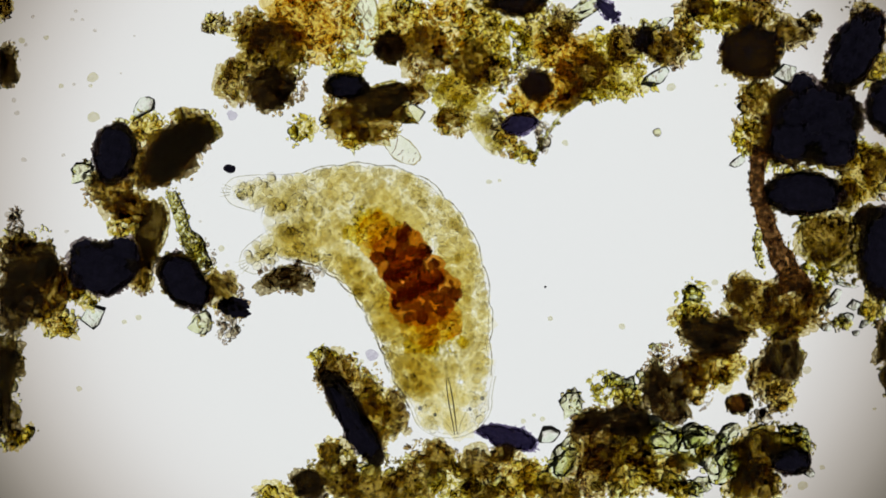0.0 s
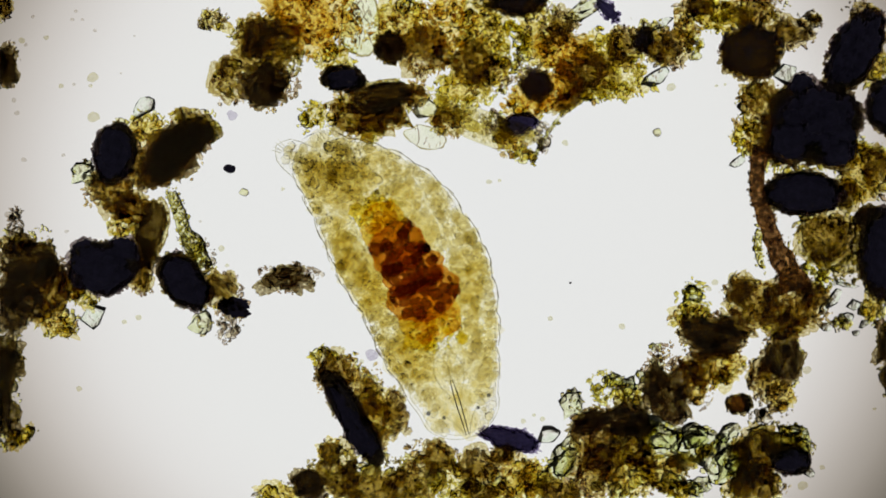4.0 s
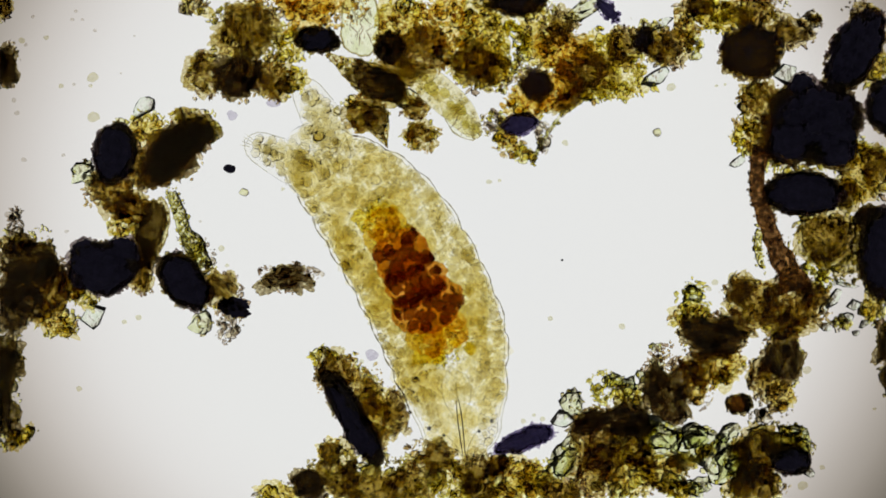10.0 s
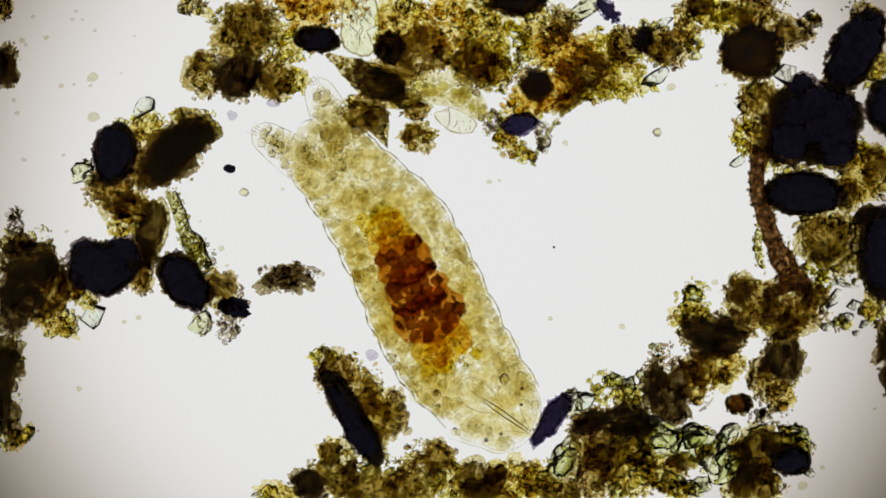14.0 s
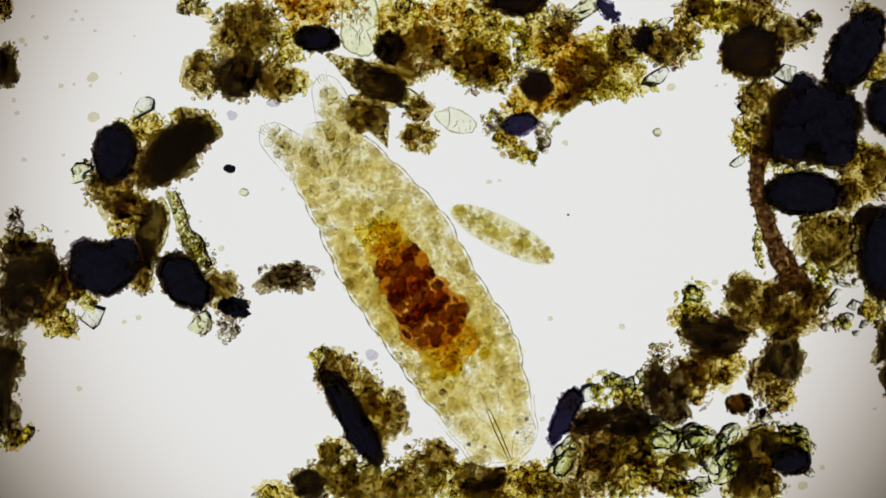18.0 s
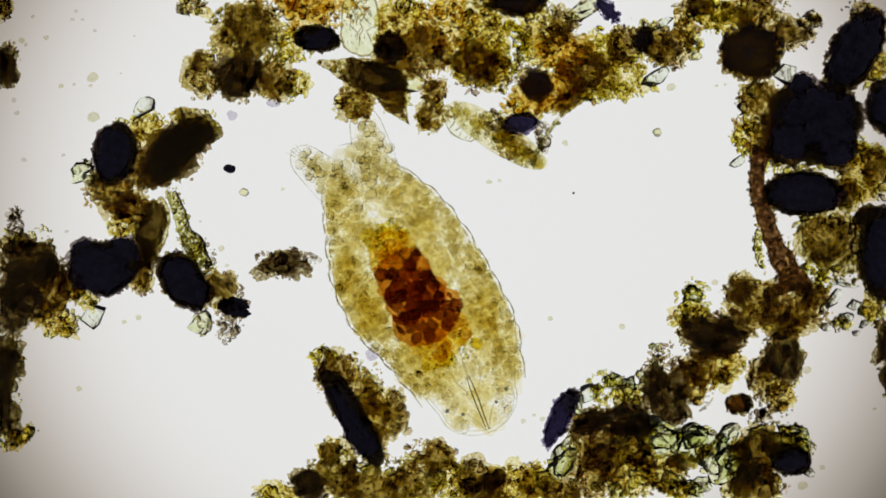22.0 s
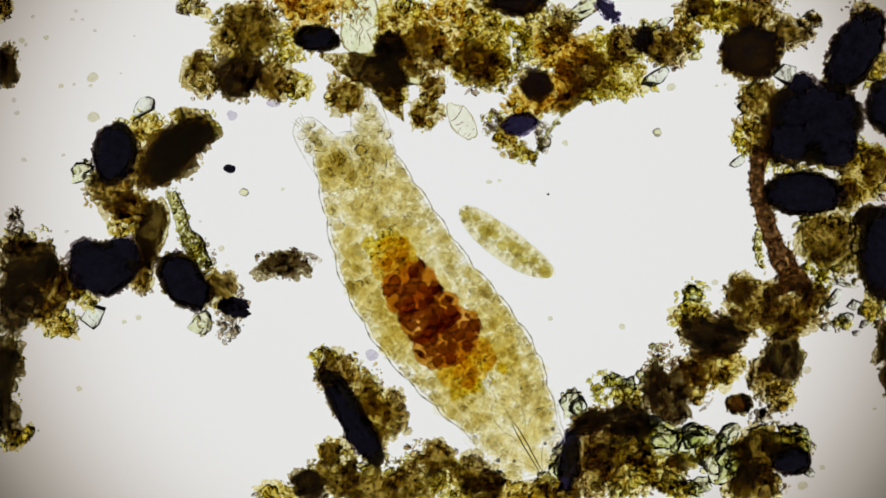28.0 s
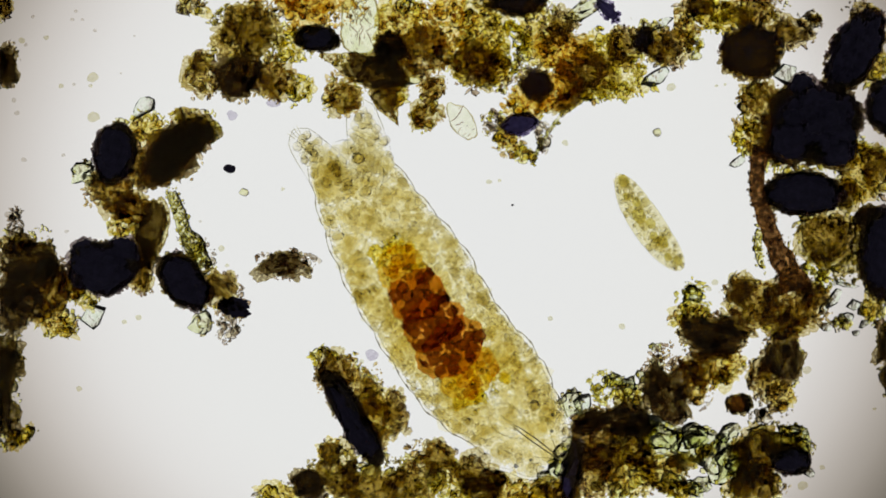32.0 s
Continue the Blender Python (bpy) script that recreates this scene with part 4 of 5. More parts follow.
floc(1042, 745, 40, 20, 20, DARK, PEAT, 0.8, BROWN)
floc(1105, 746, 42, 32, 0, DARK, PEAT, 0.8, GREEN)
floc(1064, 790, 40, 38, 0, BROWN, SOOT, 0.6, DARK)
floc(1140, 768, 18, 24, 0, YELLOW, SOOT, 0.0, OLIVE)
floc(1050, 832, 42, 52, 0, BROWN, SOOT, 0.55, DARK)
floc(1110, 835, 44, 44, 0, GREEN, SOOT, 0.4, OLIVE)
floc(1178, 842, 40, 34, 0, GREEN, SOOT, 0.45, DARK)
floc(1205, 868, 22, 16, 0, OLIVE, SOOT, 0.3, GREY)
floc(1298, 868, 22, 16, 0, OLIVE, SOOT, 0.2, GREEN)
floc(1346, 805, 34, 50, 0, GREEN, SOOT, 0.6, DARK)
floc(1388, 785, 44, 34, 0, GREEN, SOOT, 0.4, OLIVE)
floc(1350, 852, 46, 40, 0, DARK, SOOT, 0.7, OLIVE)
spore(1400, 815, 32, 24, 0, NAVY)
# bottom
floc(490, 878, 42, 18, 12, OLIVE, SOOT, 0.4, GREY)
floc(545, 862, 32, 28, 0, GREY, PEAT, 0.8, DARK)
floc(600, 832, 42, 46, 0, GREEN, SOOT, 0.6, OLIVE)
floc(585, 800, 20, 24, 0, GREY, SOOT, 0.4, BROWN)
floc(662, 850, 58, 40, 0, GREEN, SOOT, 0.65, OLIVE)
floc(738, 852, 48, 40, 0, OLIVE, SOOT, 0.5, BROWN)
floc(765, 808, 38, 28, 0, BROWN, SOOT, 0.6, GREY)
floc(802, 855, 46, 34, 0, OLIVE, SOOT, 0.15, YELLOW)
JAW_CRUMB = floc(842, 825, 36, 30, 0, GREY, SOOT, 0.6, BROWN)
floc(848, 872, 40, 18, 0, GREEN, SOOT, 0.7, OLIVE)
SNOUT_CRUMB = floc(905, 848, 44, 42, 0, BROWN, SOOT, 0.45, OLIVE)
CORNER_CRUMB = floc(945, 850, 26, 34, 0, OLIVE, SOOT, 0.3, BROWN)
floc(990, 868, 44, 20, 0, DARK, SOOT, 0.5, OLIVE)
# stack beside the animal
floc(592, 662, 30, 34, -20, BROWN, SOOT, 0.6, DARK)
floc(575, 632, 24, 14, 15, YELLOW, SOOT, 0.0, GREY)
floc(640, 690, 34, 52, 15, BROWN, SOOT, 0.7, OLIVE)
floc(662, 738, 36, 40, 0, OLIVE, SOOT, 0.45, BROWN)
floc(700, 728, 20, 42, 20, GREY, SOOT, 0.5, BROWN)
spore(626, 742, 80, 21, -60, NAVY, "long black ragged scrap in the debris stack", 0.16, 0.22, ((28, -4, 22), (52, 0, 20)))
floc(592, 690, 18, 46, 28, GREY, PEAT, 0.85, DARK)
# left group
spore(202, 272, 48, 34, 80, NAVY, "blue-black oval spore with rough rind", 0.08)
floc(346, 236, 34, 28, 35, DARK, PEAT, 0.85, OLIVE)
floc(306, 272, 44, 40, 20, DARK, PEAT, 0.85, BROWN)
floc(318, 250, 40, 30, 50, DARK, PEAT, 0.8, OLIVE)
floc(276, 305, 30, 26, 0, DARK, PEAT, 0.8, BROWN)
floc(265, 225, 36, 26, 0, OLIVE, SOOT, 0.3, BROWN)
floc(338, 210, 34, 16, 0, OLIVE, SOOT, 0.5, GREY)
floc(250, 290, 34, 40, 0, BROWN, SOOT, 0.6, DARK)
floc(205, 348, 46, 38, -30, BROWN, SOOT, 0.55, DARK)
crystal(148, 304, 22, 18, 60, GREENISH)
husk(268, 420, 70, 33, 79, 2, "long dark olive plant husk between the spores")
floc(222, 400, 26, 20, 0, OLIVE, SOOT, 0.2, BROWN)
floc(232, 368, 32, 26, 0, BROWN, SOOT, 0.6, DARK)
floc(248, 492, 22, 26, 0, DARK, SOOT, 0.6, OLIVE)
floc(150, 528, 26, 16, -20, OLIVE, SOOT, 0.2, YELLOW)
spore(182, 476, 54, 42, 0, NAVY, "large blue-black heart-shaped spore in the debris", 0.08, 0.14, ((-29, 22, 27), (30, 24, 29), (4, -8, 32)))
spore(325, 498, 52, 33, -52, NAVY, "blue-black oval spore with rough rind", 0.07)
floc(395, 515, 34, 30, -40, GREY, SOOT, 0.7, DARK)
floc(412, 548, 26, 16, -10, DARK, NAVY, 0.6, YELLOW)
floc(405, 582, 20, 22, 0, GREY, SOOT, 0.0)
floc(350, 460, 26, 40, 30, OLIVE, SOOT, 0.0, GREY)
floc(48, 452, 50, 42, 0, DARK, PEAT, 0.75, OLIVE)
floc(85, 515, 42, 38, 0, BROWN, SOOT, 0.6, DARK)
floc(28, 535, 42, 46, 0, GREY, PEAT, 0.8, DARK)
floc(100, 568, 40, 22, -20, OLIVE, SOOT, 0.35, BROWN)
floc(28, 395, 16, 26, 0, GREY, SOOT, 0.0)
# left rim
floc(6, 120, 24, 38, 0, DARK, PEAT, 0.8, OLIVE)
floc(2, 10, 18, 24, 0, DARK, SOOT, 0.7, OLIVE)
floc(8, 632, 34, 42, 0, GREEN, PEAT, 0.8, OLIVE)
floc(5, 715, 26, 62, 0, GREEN, PEAT, 0.85, OLIVE)
floc(34, 775, 30, 14, 25, OLIVE, SOOT, 0.4, DARK)
CHIN_CRUMB = floc(892, 802, 24, 16, 0, DARK, SOOT, 0.6, GREY)
floc(1125, 802, 32, 26, 0, GREEN, SOOT, 0.65, OLIVE)
floc(1205, 818, 26, 14, 0, OLIVE, SOOT, 0.5, GREEN)
floc(1312, 800, 18, 24, 0, GREEN, SOOT, 0.5, OLIVE)
floc(1250, 800, 18, 12, 20, OLIVE, SOOT, 0.3, GREY)
floc(1322, 838, 26, 30, 0, GREEN, SOOT, 0.35, DARK)
# dark scraps packed between the spores
floc(1568, 605, 16, 34, 0, GREEN, PEAT, 0.8, DARK)
floc(1570, 672, 12, 26, 0, GREEN, PEAT, 0.8, DARK)
floc(1384, 264, 40, 20, -15, DARK, PEAT, 0.8, BROWN)
floc(1418, 156, 22, 14, 10, DARK, PEAT, 0.75, RIND)
floc(1512, 262, 26, 18, -20, OLIVE, SOOT, 0.3, GREEN)
floc(1546, 52, 20, 30, 10, GREY, PEAT, 0.7, DARK)
floc(1478, 148, 16, 13, 0, DARK, SOOT, 0.6, GREY)
floc(1372, 215, 26, 30, 0, BROWN, SOOT, 0.7, DARK)
floc(1500, 345, 24, 26, 0, OLIVE, SOOT, 0.5, GREEN)
floc(250, 452, 24, 32, 10, DARK, PEAT, 0.75, GREEN)
floc(88, 478, 26, 24, 0, DARK, PEAT, 0.8, BROWN)
floc(128, 505, 24, 20, 20, BROWN, SOOT, 0.5, OLIVE)
floc(355, 520, 22, 24, -30, DARK, PEAT, 0.75, BROWN)
floc(372, 232, 18, 14, 30, OLIVE, SOOT, 0.2, BROWN)
floc(182, 312, 20, 16, 30, GREY, SOOT, 0.5, DARK)
floc(668, 775, 20, 24, 0, BROWN, SOOT, 0.5, OLIVE)
# clear minerals and plant shreds
crystal(166, 556, 38, 29, 42, CRYSTAL, 8)
crystal(356, 572, 20, 21, 0, GREENISH)
crystal(322, 540, 13, 9, 20)
crystal(1394, 130, 31, 25, 20)
crystal(1305, 288, 24, 12, 25)
crystal(1478, 528, 30, 18, 45, CRYSTAL, 5)
crystal(1512, 540, 18, 14, 0, CRYSTAL, 6)
crystal(1500, 505, 34, 8, -10, CRYSTAL, 6)
crystal(996, 812, 40, 22, 58, GREENISH)
crystal(1116, 680, 16, 13, 0)
crystal(1172, 42, 34, 12, 35, CRYSTAL, 7)
crystal(1165, 135, 36, 18, 30)
crystal(712, 12, 22, 18, 0)
crystal(1032, 18, 36, 14, 25, GREENISH)
crystal(254, 190, 31, 19, 40, CRYSTAL, 18)
crystal(214, 214, 14, 8, -20, FILM)
crystal(695, 765, 9, 10, 0)
crystal(1165, 778, 42, 34, -20, GREENISH)
crystal(1388, 788, 40, 24, -10, GREENISH)
crystal(1216, 792, 34, 24, 30, GREENISH)
crystal(1272, 815, 42, 32, 50, GREENISH)
crystal(1432, 836, 16, 12, -30)
crystal(1278, 775, 18, 14, 0)
crystal(1165, 640, 20, 14, -40)
crystal(1280, 672, 12, 10, 0, FILM)
crystal(1225, 520, 18, 16, 0, GREENISH)
crystal(1335, 160, 14, 16, 0, GREENISH)
crystal(1316, 190, 10, 16, 0)
for u, v, a, b, turn in ((1240, 775, 26, 18, 10), (1292, 768, 20, 15, 40), (1085, 795, 20, 15, 0), (1130, 845, 22, 16, 30), (1190, 850, 20, 16, 0), (880, 850, 18, 14, 10), (770, 845, 18, 14, 40), (655, 830, 18, 13, 0), (1098, 772, 18, 15, 0), (1145, 812, 16, 13, 60), (1090, 868, 15, 12, 20),
                         (1228, 866, 20, 14, -30), (1306, 832, 24, 16, 70), (1402, 772, 26, 20, -20), (1058, 860, 12, 9, 0), (842, 862, 18, 15, 20),
                         (962, 850, 18, 14, 60), (1342, 765, 18, 13, 30), (1085, 672, 16, 12, 20), (1296, 815, 31, 27, 40), (1168, 776, 25, 24, 0), (1226, 772, 29, 21, 15), (1275, 782, 14, 11, 0), (1012, 714, 24, 20, 80), (1112, 684, 18, 15, 90), (1240, 858, 16, 14, 0), (1200, 716, 12, 9, 0), (1160, 615, 10, 8, 0), (1140, 668, 14, 12, 0), (1000, 820, 26, 16, 60), (1330, 838, 14, 12, 0), (1418, 790, 18, 14, 20)):
    crystal(u, v, a, b, turn, GREENISH)


plant_plate(636, 42, 35, 63, 4, 9, skin=LEAF, firm=1.7)
strand([(1352, 255), (1338, 300), (1340, 345), (1358, 395), (1372, 440), (1398, 480), (1410, 520)], [16, 14, 13, 16, 17, 22, 30], RUST, "rust-brown root strand bending down through the debris")
strand([(300, 335), (318, 375), (325, 410), (350, 440), (368, 478)], [10, 12, 12, 18, 12], FILM, "pale fibrous plant shred between spores")
strand([(942, 292), (952, 262), (980, 220), (1003, 190)], [3, 4, 3, 2], FILM, "thin clear plant fibre")
strand([(1345, 400), (1338, 440), (1350, 475)], [6, 7, 6], OLIVE, "olive scrap along the root strand")

# specks
for u, v, r in ((865, 322, 4), (884, 320, 3), (1000, 253, 5), (974, 564, 4), (166, 207, 9), (164, 137, 8), (82, 67, 4), (38, 72, 5),
                (392, 440, 5), (1188, 155, 7), (1100, 578, 5), (220, 570, 4), (245, 562, 5), (140, 688, 5), (108, 152, 4), (160, 152, 3), (500, 335, 3)):
    speck(u, v, r)
for u, v, r in ((412, 204, 8), (658, 628, 9), (485, 180, 10)):
    speck(u, v, r, VIOLET, "pale violet blurred speck in the water")
for u, v, r in ((1163, 235, 7), (432, 341, 7), (1232, 100, 8)):
    speck(u, v, r, FILM, "small clear bubble-like ring in the water")
speck(406, 299, 8, NAVY, "small black speck in the open water")

for u, v, r in ((58, 30, 3), (134, 20, 3), (128, 35, 3), (146, 35, 2.5), (168, 55, 3), (238, 64, 1.6), (214, 130, 2), (131, 150, 3), (46, 80, 3), (25, 178, 4),
                (30, 200, 4), (18, 380, 7), (112, 275, 3), (42, 283, 4), (150, 440, 3), (118, 410, 3), (355, 392, 2.5)):
    speck(u, v, r, DUST, "faint grey speck drifting in the water")
for u, v, r in ((1420, 860, 8), (1455, 828, 4), (1548, 724, 3), (1265, 500, 5), (1255, 512, 4), (1225, 505, 4), (1412, 590, 6), (1428, 655, 7), (960, 742, 4), (926, 746, 4), (402, 470, 3),
                (945, 735, 3), (608, 618, 3), (575, 622, 4), (560, 632, 4), (770, 778, 5), (640, 640, 4), (1240, 72, 5), (1283, 150, 2.5), (1268, 152, 2.5)):
    speck(u, v, r)
for u, v, a, b, turn in ((1458, 545, 16, 10, 70), (1500, 562, 16, 12, 10), (1542, 518, 20, 9, -20), (1482, 500, 18, 7, 15), (1530, 572, 14, 10, 40), (1462, 580, 14, 10, 0), (1515, 590, 10, 8, 0)):
    crystal(u, v, a, b, turn)
floc(1455, 500, 16, 14, 0, OLIVE, SOOT, 0.0, YELLOW)
floc(1488, 572, 20, 12, 0, OLIVE, SOOT, 0.0, GREY)
floc(1440, 520, 24, 20, 0, DARK, SOOT, 0.5, BROWN)
floc(1545, 545, 20, 26, 0, OLIVE, SOOT, 0.3, GREEN)
floc(30, 430, 26, 16, 0, GREY, SOOT, 0.2, OLIVE)

# debris that the animals push about
AMBER_CRUMB = floc(550, -5, 78, 56, 0, AMBER, SOOT, 0.3, BROWN, 1.1, "amber crumb of humus at the water bear's feet")
OLIVE_CRUMB = floc(442, 62, 58, 48, 0, GREEN, SOOT, 0.8, OLIVE)
GREY_CRUMB = floc(364, 130, 32, 38, 0, DARK, SOOT, 0.6, OLIVE)
SMALL_CRUMB = floc(348, 12, 28, 16, 0, GREY, SOOT, 0.2, OLIVE)
ROUND_CRUMB = floc(430, 138, 46, 36, 0, DARK, PEAT, 0.8, BROWN)
SIDE_CRUMB = floc(488, 138, 34, 36, 0, BROWN, SOOT, 0.7, OLIVE)
YELLOW_CRUMB = floc(518, 78, 26, 34, 0, YELLOW, SOOT, 0.1, OLIVE)
LOZENGE = spore(562, 72, 34, 20, -5, NAVY, "blue-black lozenge-shaped spore among the crumbs", 0.10, 0.2)
BAR_HUSK = husk(650, 138, 80, 38, -30, 3, "pointed black-brown plant husk with an olive rim")
FOOT_HUSK = husk(668, 218, 42, 27, 112, 1, "small pointed brown plant husk under the crumbs")
FOOT_CRUMB = floc(645, 198, 36, 31, 0, BROWN, SOOT, 0.6, OLIVE)
PALE_SHRED = crystal(722, 172, 30, 26, 0, FILM, 9, "pale see-through plant shred")
HANGING_CRUMB = floc(748, 225, 33, 24, 0, BROWN, SOOT, 0.5, OLIVE)
CRESCENT = plant_plate(815, 222, 37, 19, -40, 1, "clear see-through film with a dark rim")
LONE_CRUMB = floc(510, 490, 43, 23, 0, GREY, PEAT, 0.6, DARK, 1.6, "small dark crumb lying alone in the open water")
ROD = spore(910, 775, 48, 15, 0, BLUE, "navy blue ragged rod-shaped spore at the animal's snout", 0.12, 0.25, ((18, 2, 17), (-14, -3, 14), (36, -2, 12)))
CHIP = crystal(980, 752, 24, 20, 0)
NEAR_CRUMB = floc(520, 150, 22, 26, 0, OLIVE, SOOT, 0.2, YELLOW)
UNDER_CRUMB = floc(690, 160, 30, 24, 0, OLIVE, SOOT, 0.3, BROWN)
BAND_CRUMB = floc(738, 188, 22, 20, 0, BROWN, SOOT, 0.6, DARK)
DRIFT_CRUMB = floc(850, 118, 46, 32, 0, OLIVE, SOOT, 0.3, YELLOW)
LOOSE_CRUMB = floc(700, 128, 44, 26, 0, BROWN, SOOT, 0.5, OLIVE)
DOT = speck(1000, 470, 2.0, NAVY, "tiny dark swimming cell")


# ---- everything that moves ----
def spline(points, n=60):
    """Points spread evenly along a smooth line through the given ones, with the way at each."""
    p = [Vector((u, v)) for u, v in points]
    p = [2 * p[0] - p[1]] + p + [2 * p[-1] - p[-2]]
    dense = []
    for i in range(1, len(p) - 2):
        for k in range(20):
            x = k / 20
            dense.append(0.5 * (2 * p[i] + (p[i + 1] - p[i - 1]) * x + (2 * p[i - 1] - 5 * p[i] + 4 * p[i + 1] - p[i + 2]) * x * x + (3 * p[i] - p[i - 1] - 3 * p[i + 1] + p[i + 2]) * x ** 3))
    dense.append(p[-2])
    far = [0.0]
    for a, b in zip(dense, dense[1:]):
        far.append(far[-1] + (b - a).length)

    def place(s):
        want = max(0.0, min(1.0, s)) * far[-1]
        i = max(j for j in range(len(far)) if far[j] <= want + 1e-9)
        i = min(i, len(dense) - 2)
        k = (want - far[i]) / max(1e-9, far[i + 1] - far[i])
        return dense[i].lerp(dense[i + 1], k)

    return place


def heading(place, s, d=0.05):
    w = place(min(1.0, s + d)) - place(max(0.0, s - d))
    return math.degrees(math.atan2(-w.y, w.x))


def bear_motion():
    rows = {}

    def bend(t, under, upper, snout, notch, foot_under, foot_upper):
        """Both flanks of the trunk from tail to head, the tip of the snout, the notch between the hind legs and the tips of the feet."""
        lower, higher = spline(under), spline(upper)

        def low(s):
            return lower(s) + 4.5 * (lower(s) - higher(s)).normalized()

        def top(s):
            return higher(s) + 4.5 * (lower(s) - higher(s)).normalized()

        def line(s):
            return low(s).lerp(top(s), 0.5)

        def put(ob, place, turn, z=MID_Z):
            rows.setdefault(ob, []).append((t, back @ Matrix.Translation(at(place[0], place[1], z)) @ pose(0, 0, 0, 0, 0, turn)))

        mid = line(0.55)
        whole = Matrix.Translation(at(mid.x, mid.y, MID_Z)) @ pose(0, 0, 0, 0, 0, heading(line, 0.55, 0.3))
        rows.setdefault(BEAR, []).append((t, whole))
        back = whole.inverted()
        for ob, s, side in BEAR_FLANKS:
            edge = low if side > 0 else top
            put(ob, edge(s), heading(edge, s))
        neck = line(1.0)
        turn = math.degrees(math.atan2(neck.y - snout[1], snout[0] - neck.x))
        half = 0.5 * (1 - HEAD_AT + HEAD_LAP) * LENGTH / UNIT
        put(BEAR_HEAD, (snout[0] - half * math.cos(radians(turn)), snout[1] + half * math.sin(radians(turn))), turn)
        rear = line(0.14)
        turn = math.degrees(math.atan2(notch[1] - rear.y, rear.x - notch[0]))
        put(BEAR_TAIL, (notch[0] + 55 * math.cos(radians(turn)), notch[1] - 55 * math.sin(radians(turn))), turn)
        for ob, s in BEAR_GUT:
            k = s / HEAD_AT
            put(ob, low(k).lerp(top(k), 0.47), heading(line, k, 0.08))
        for ob, foot, edge in zip(BEAR_LEGS, (foot_under, foot_upper), (low, top)):
            root = line(0.12).lerp(edge(0.06), 0.35)
            turn = math.degrees(math.atan2(root.y - foot[1], foot[0] - root.x))
            put(ob, foot, turn, MID_Z * 0.7)

    bend(0.0, ((500, 450), (569, 472), (625, 518), (662, 580), (690, 648), (725, 712)), ((510, 305), (635, 285), (757, 315), (839, 411), (872, 533), (872, 660)), (808, 774), (467, 385), (430, 470), (400, 337))
    bend(1.0, ((500, 450), (566, 470), (623, 511), (656, 572), (685, 639), (715, 705)), ((510, 305), (636, 285), (759, 316), (839, 414), (874, 537), (870, 665)), (800, 783), (467, 385), (430, 473), (402, 337))
    bend(1.5, ((495, 448), (560, 464), (614, 505), (654, 561), (678, 627), (701, 692)), ((510, 304), (638, 285), (762, 315), (844, 412), (880, 536), (863, 665)), (774, 771), (466, 384), (440, 450), (410, 340))
    bend(2.0, ((490, 442), (553, 455), (602, 503), (645, 554), (667, 619), (695, 680)), ((510, 300), (637, 282), (760, 317), (843, 415), (880, 538), (865, 665)), (770, 757), (465, 378), (430, 460), (400, 327))
    bend(2.5, ((480, 402), (531, 438), (579, 489), (630, 536), (663, 600), (692, 667)), ((510, 298), (638, 281), (758, 313), (840, 404), (880, 520), (864, 642)), (758, 744), (475, 340), (440, 380), (485, 292))
    bend(3.0, ((505, 340), (533, 411), (573, 477), (625, 525), (662, 592), (688, 665)), ((545, 275), (663, 271), (773, 311), (848, 401), (883, 514), (862, 630)), (742, 740), (520, 280), (463, 285), (560, 250))
    bend(3.5, ((527, 316), (563, 402), (590, 486), (634, 547), (668, 619), (705, 695)), ((601, 238), (697, 265), (788, 329), (855, 427), (884, 543), (877, 662)), (784, 775), (545, 262), (500, 258), (585, 245))
    bend(5.5, ((505, 316), (553, 391), (604, 463), (644, 540), (678, 623), (738, 697)), ((591, 234), (702, 270), (797, 340), (858, 440), (876, 558), (900, 670)), (865, 769), (520, 247), (440, 278), (532, 185))
    bend(6.0, ((505, 310), (555, 388), (605, 466), (644, 548), (679, 633), (722, 715)), ((600, 225), (708, 271), (797, 351), (856, 453), (872, 571), (882, 690)), (832, 795), (520, 240), (438, 255), (530, 150))
    bend(7.0, ((505, 310), (557, 387), (607, 463), (662, 536), (691, 624), (705, 715)), ((605, 230), (708, 274), (799, 352), (860, 454), (886, 571), (880, 690)), (797, 803), (520, 240), (438, 255), (530, 150))
    bend(7.5, ((508, 312), (559, 393), (611, 472), (660, 552), (694, 641), (726, 728)), ((605, 230), (708, 273), (797, 348), (853, 450), (880, 564), (890, 681)), (825, 794), (520, 240), (435, 250), (540, 155))
    bend(8.0, ((510, 315), (561, 400), (615, 482), (660, 569), (701, 659), (765, 735)), ((605, 230), (708, 272), (795, 346), (848, 448), (878, 559), (918, 665)), (892, 766), (520, 240), (438, 255), (530, 148))
    bend(8.5, ((511, 315), (562, 401), (614, 485), (659, 573), (702, 663), (769, 739)), ((606, 228), (712, 271), (798, 351), (852, 455), (885, 568), (919, 679)), (892, 778), (521, 240), (432, 250), (543, 150))
    bend(9.0, ((510, 315), (562, 400), (612, 485), (658, 571), (700, 662), (760, 740)), ((605, 225), (714, 268), (799, 352), (856, 457), (890, 572), (908, 690)), (868, 793), (520, 240), (436, 250), (530, 147))
    bend(10.0, ((510, 310), (559, 391), (606, 472), (651, 554), (690, 640), (730, 725)), ((605, 225), (713, 275), (799, 362), (859, 469), (900, 583), (900, 705)), (822, 812), (522, 235), (438, 250), (532, 145))
    bend(11.0, ((510, 305), (561, 390), (612, 476), (661, 562), (701, 652), (757, 735)), ((605, 220), (713, 274), (799, 362), (855, 472), (899, 588), (910, 710)), (845, 818), (525, 232), (440, 246), (536, 143))
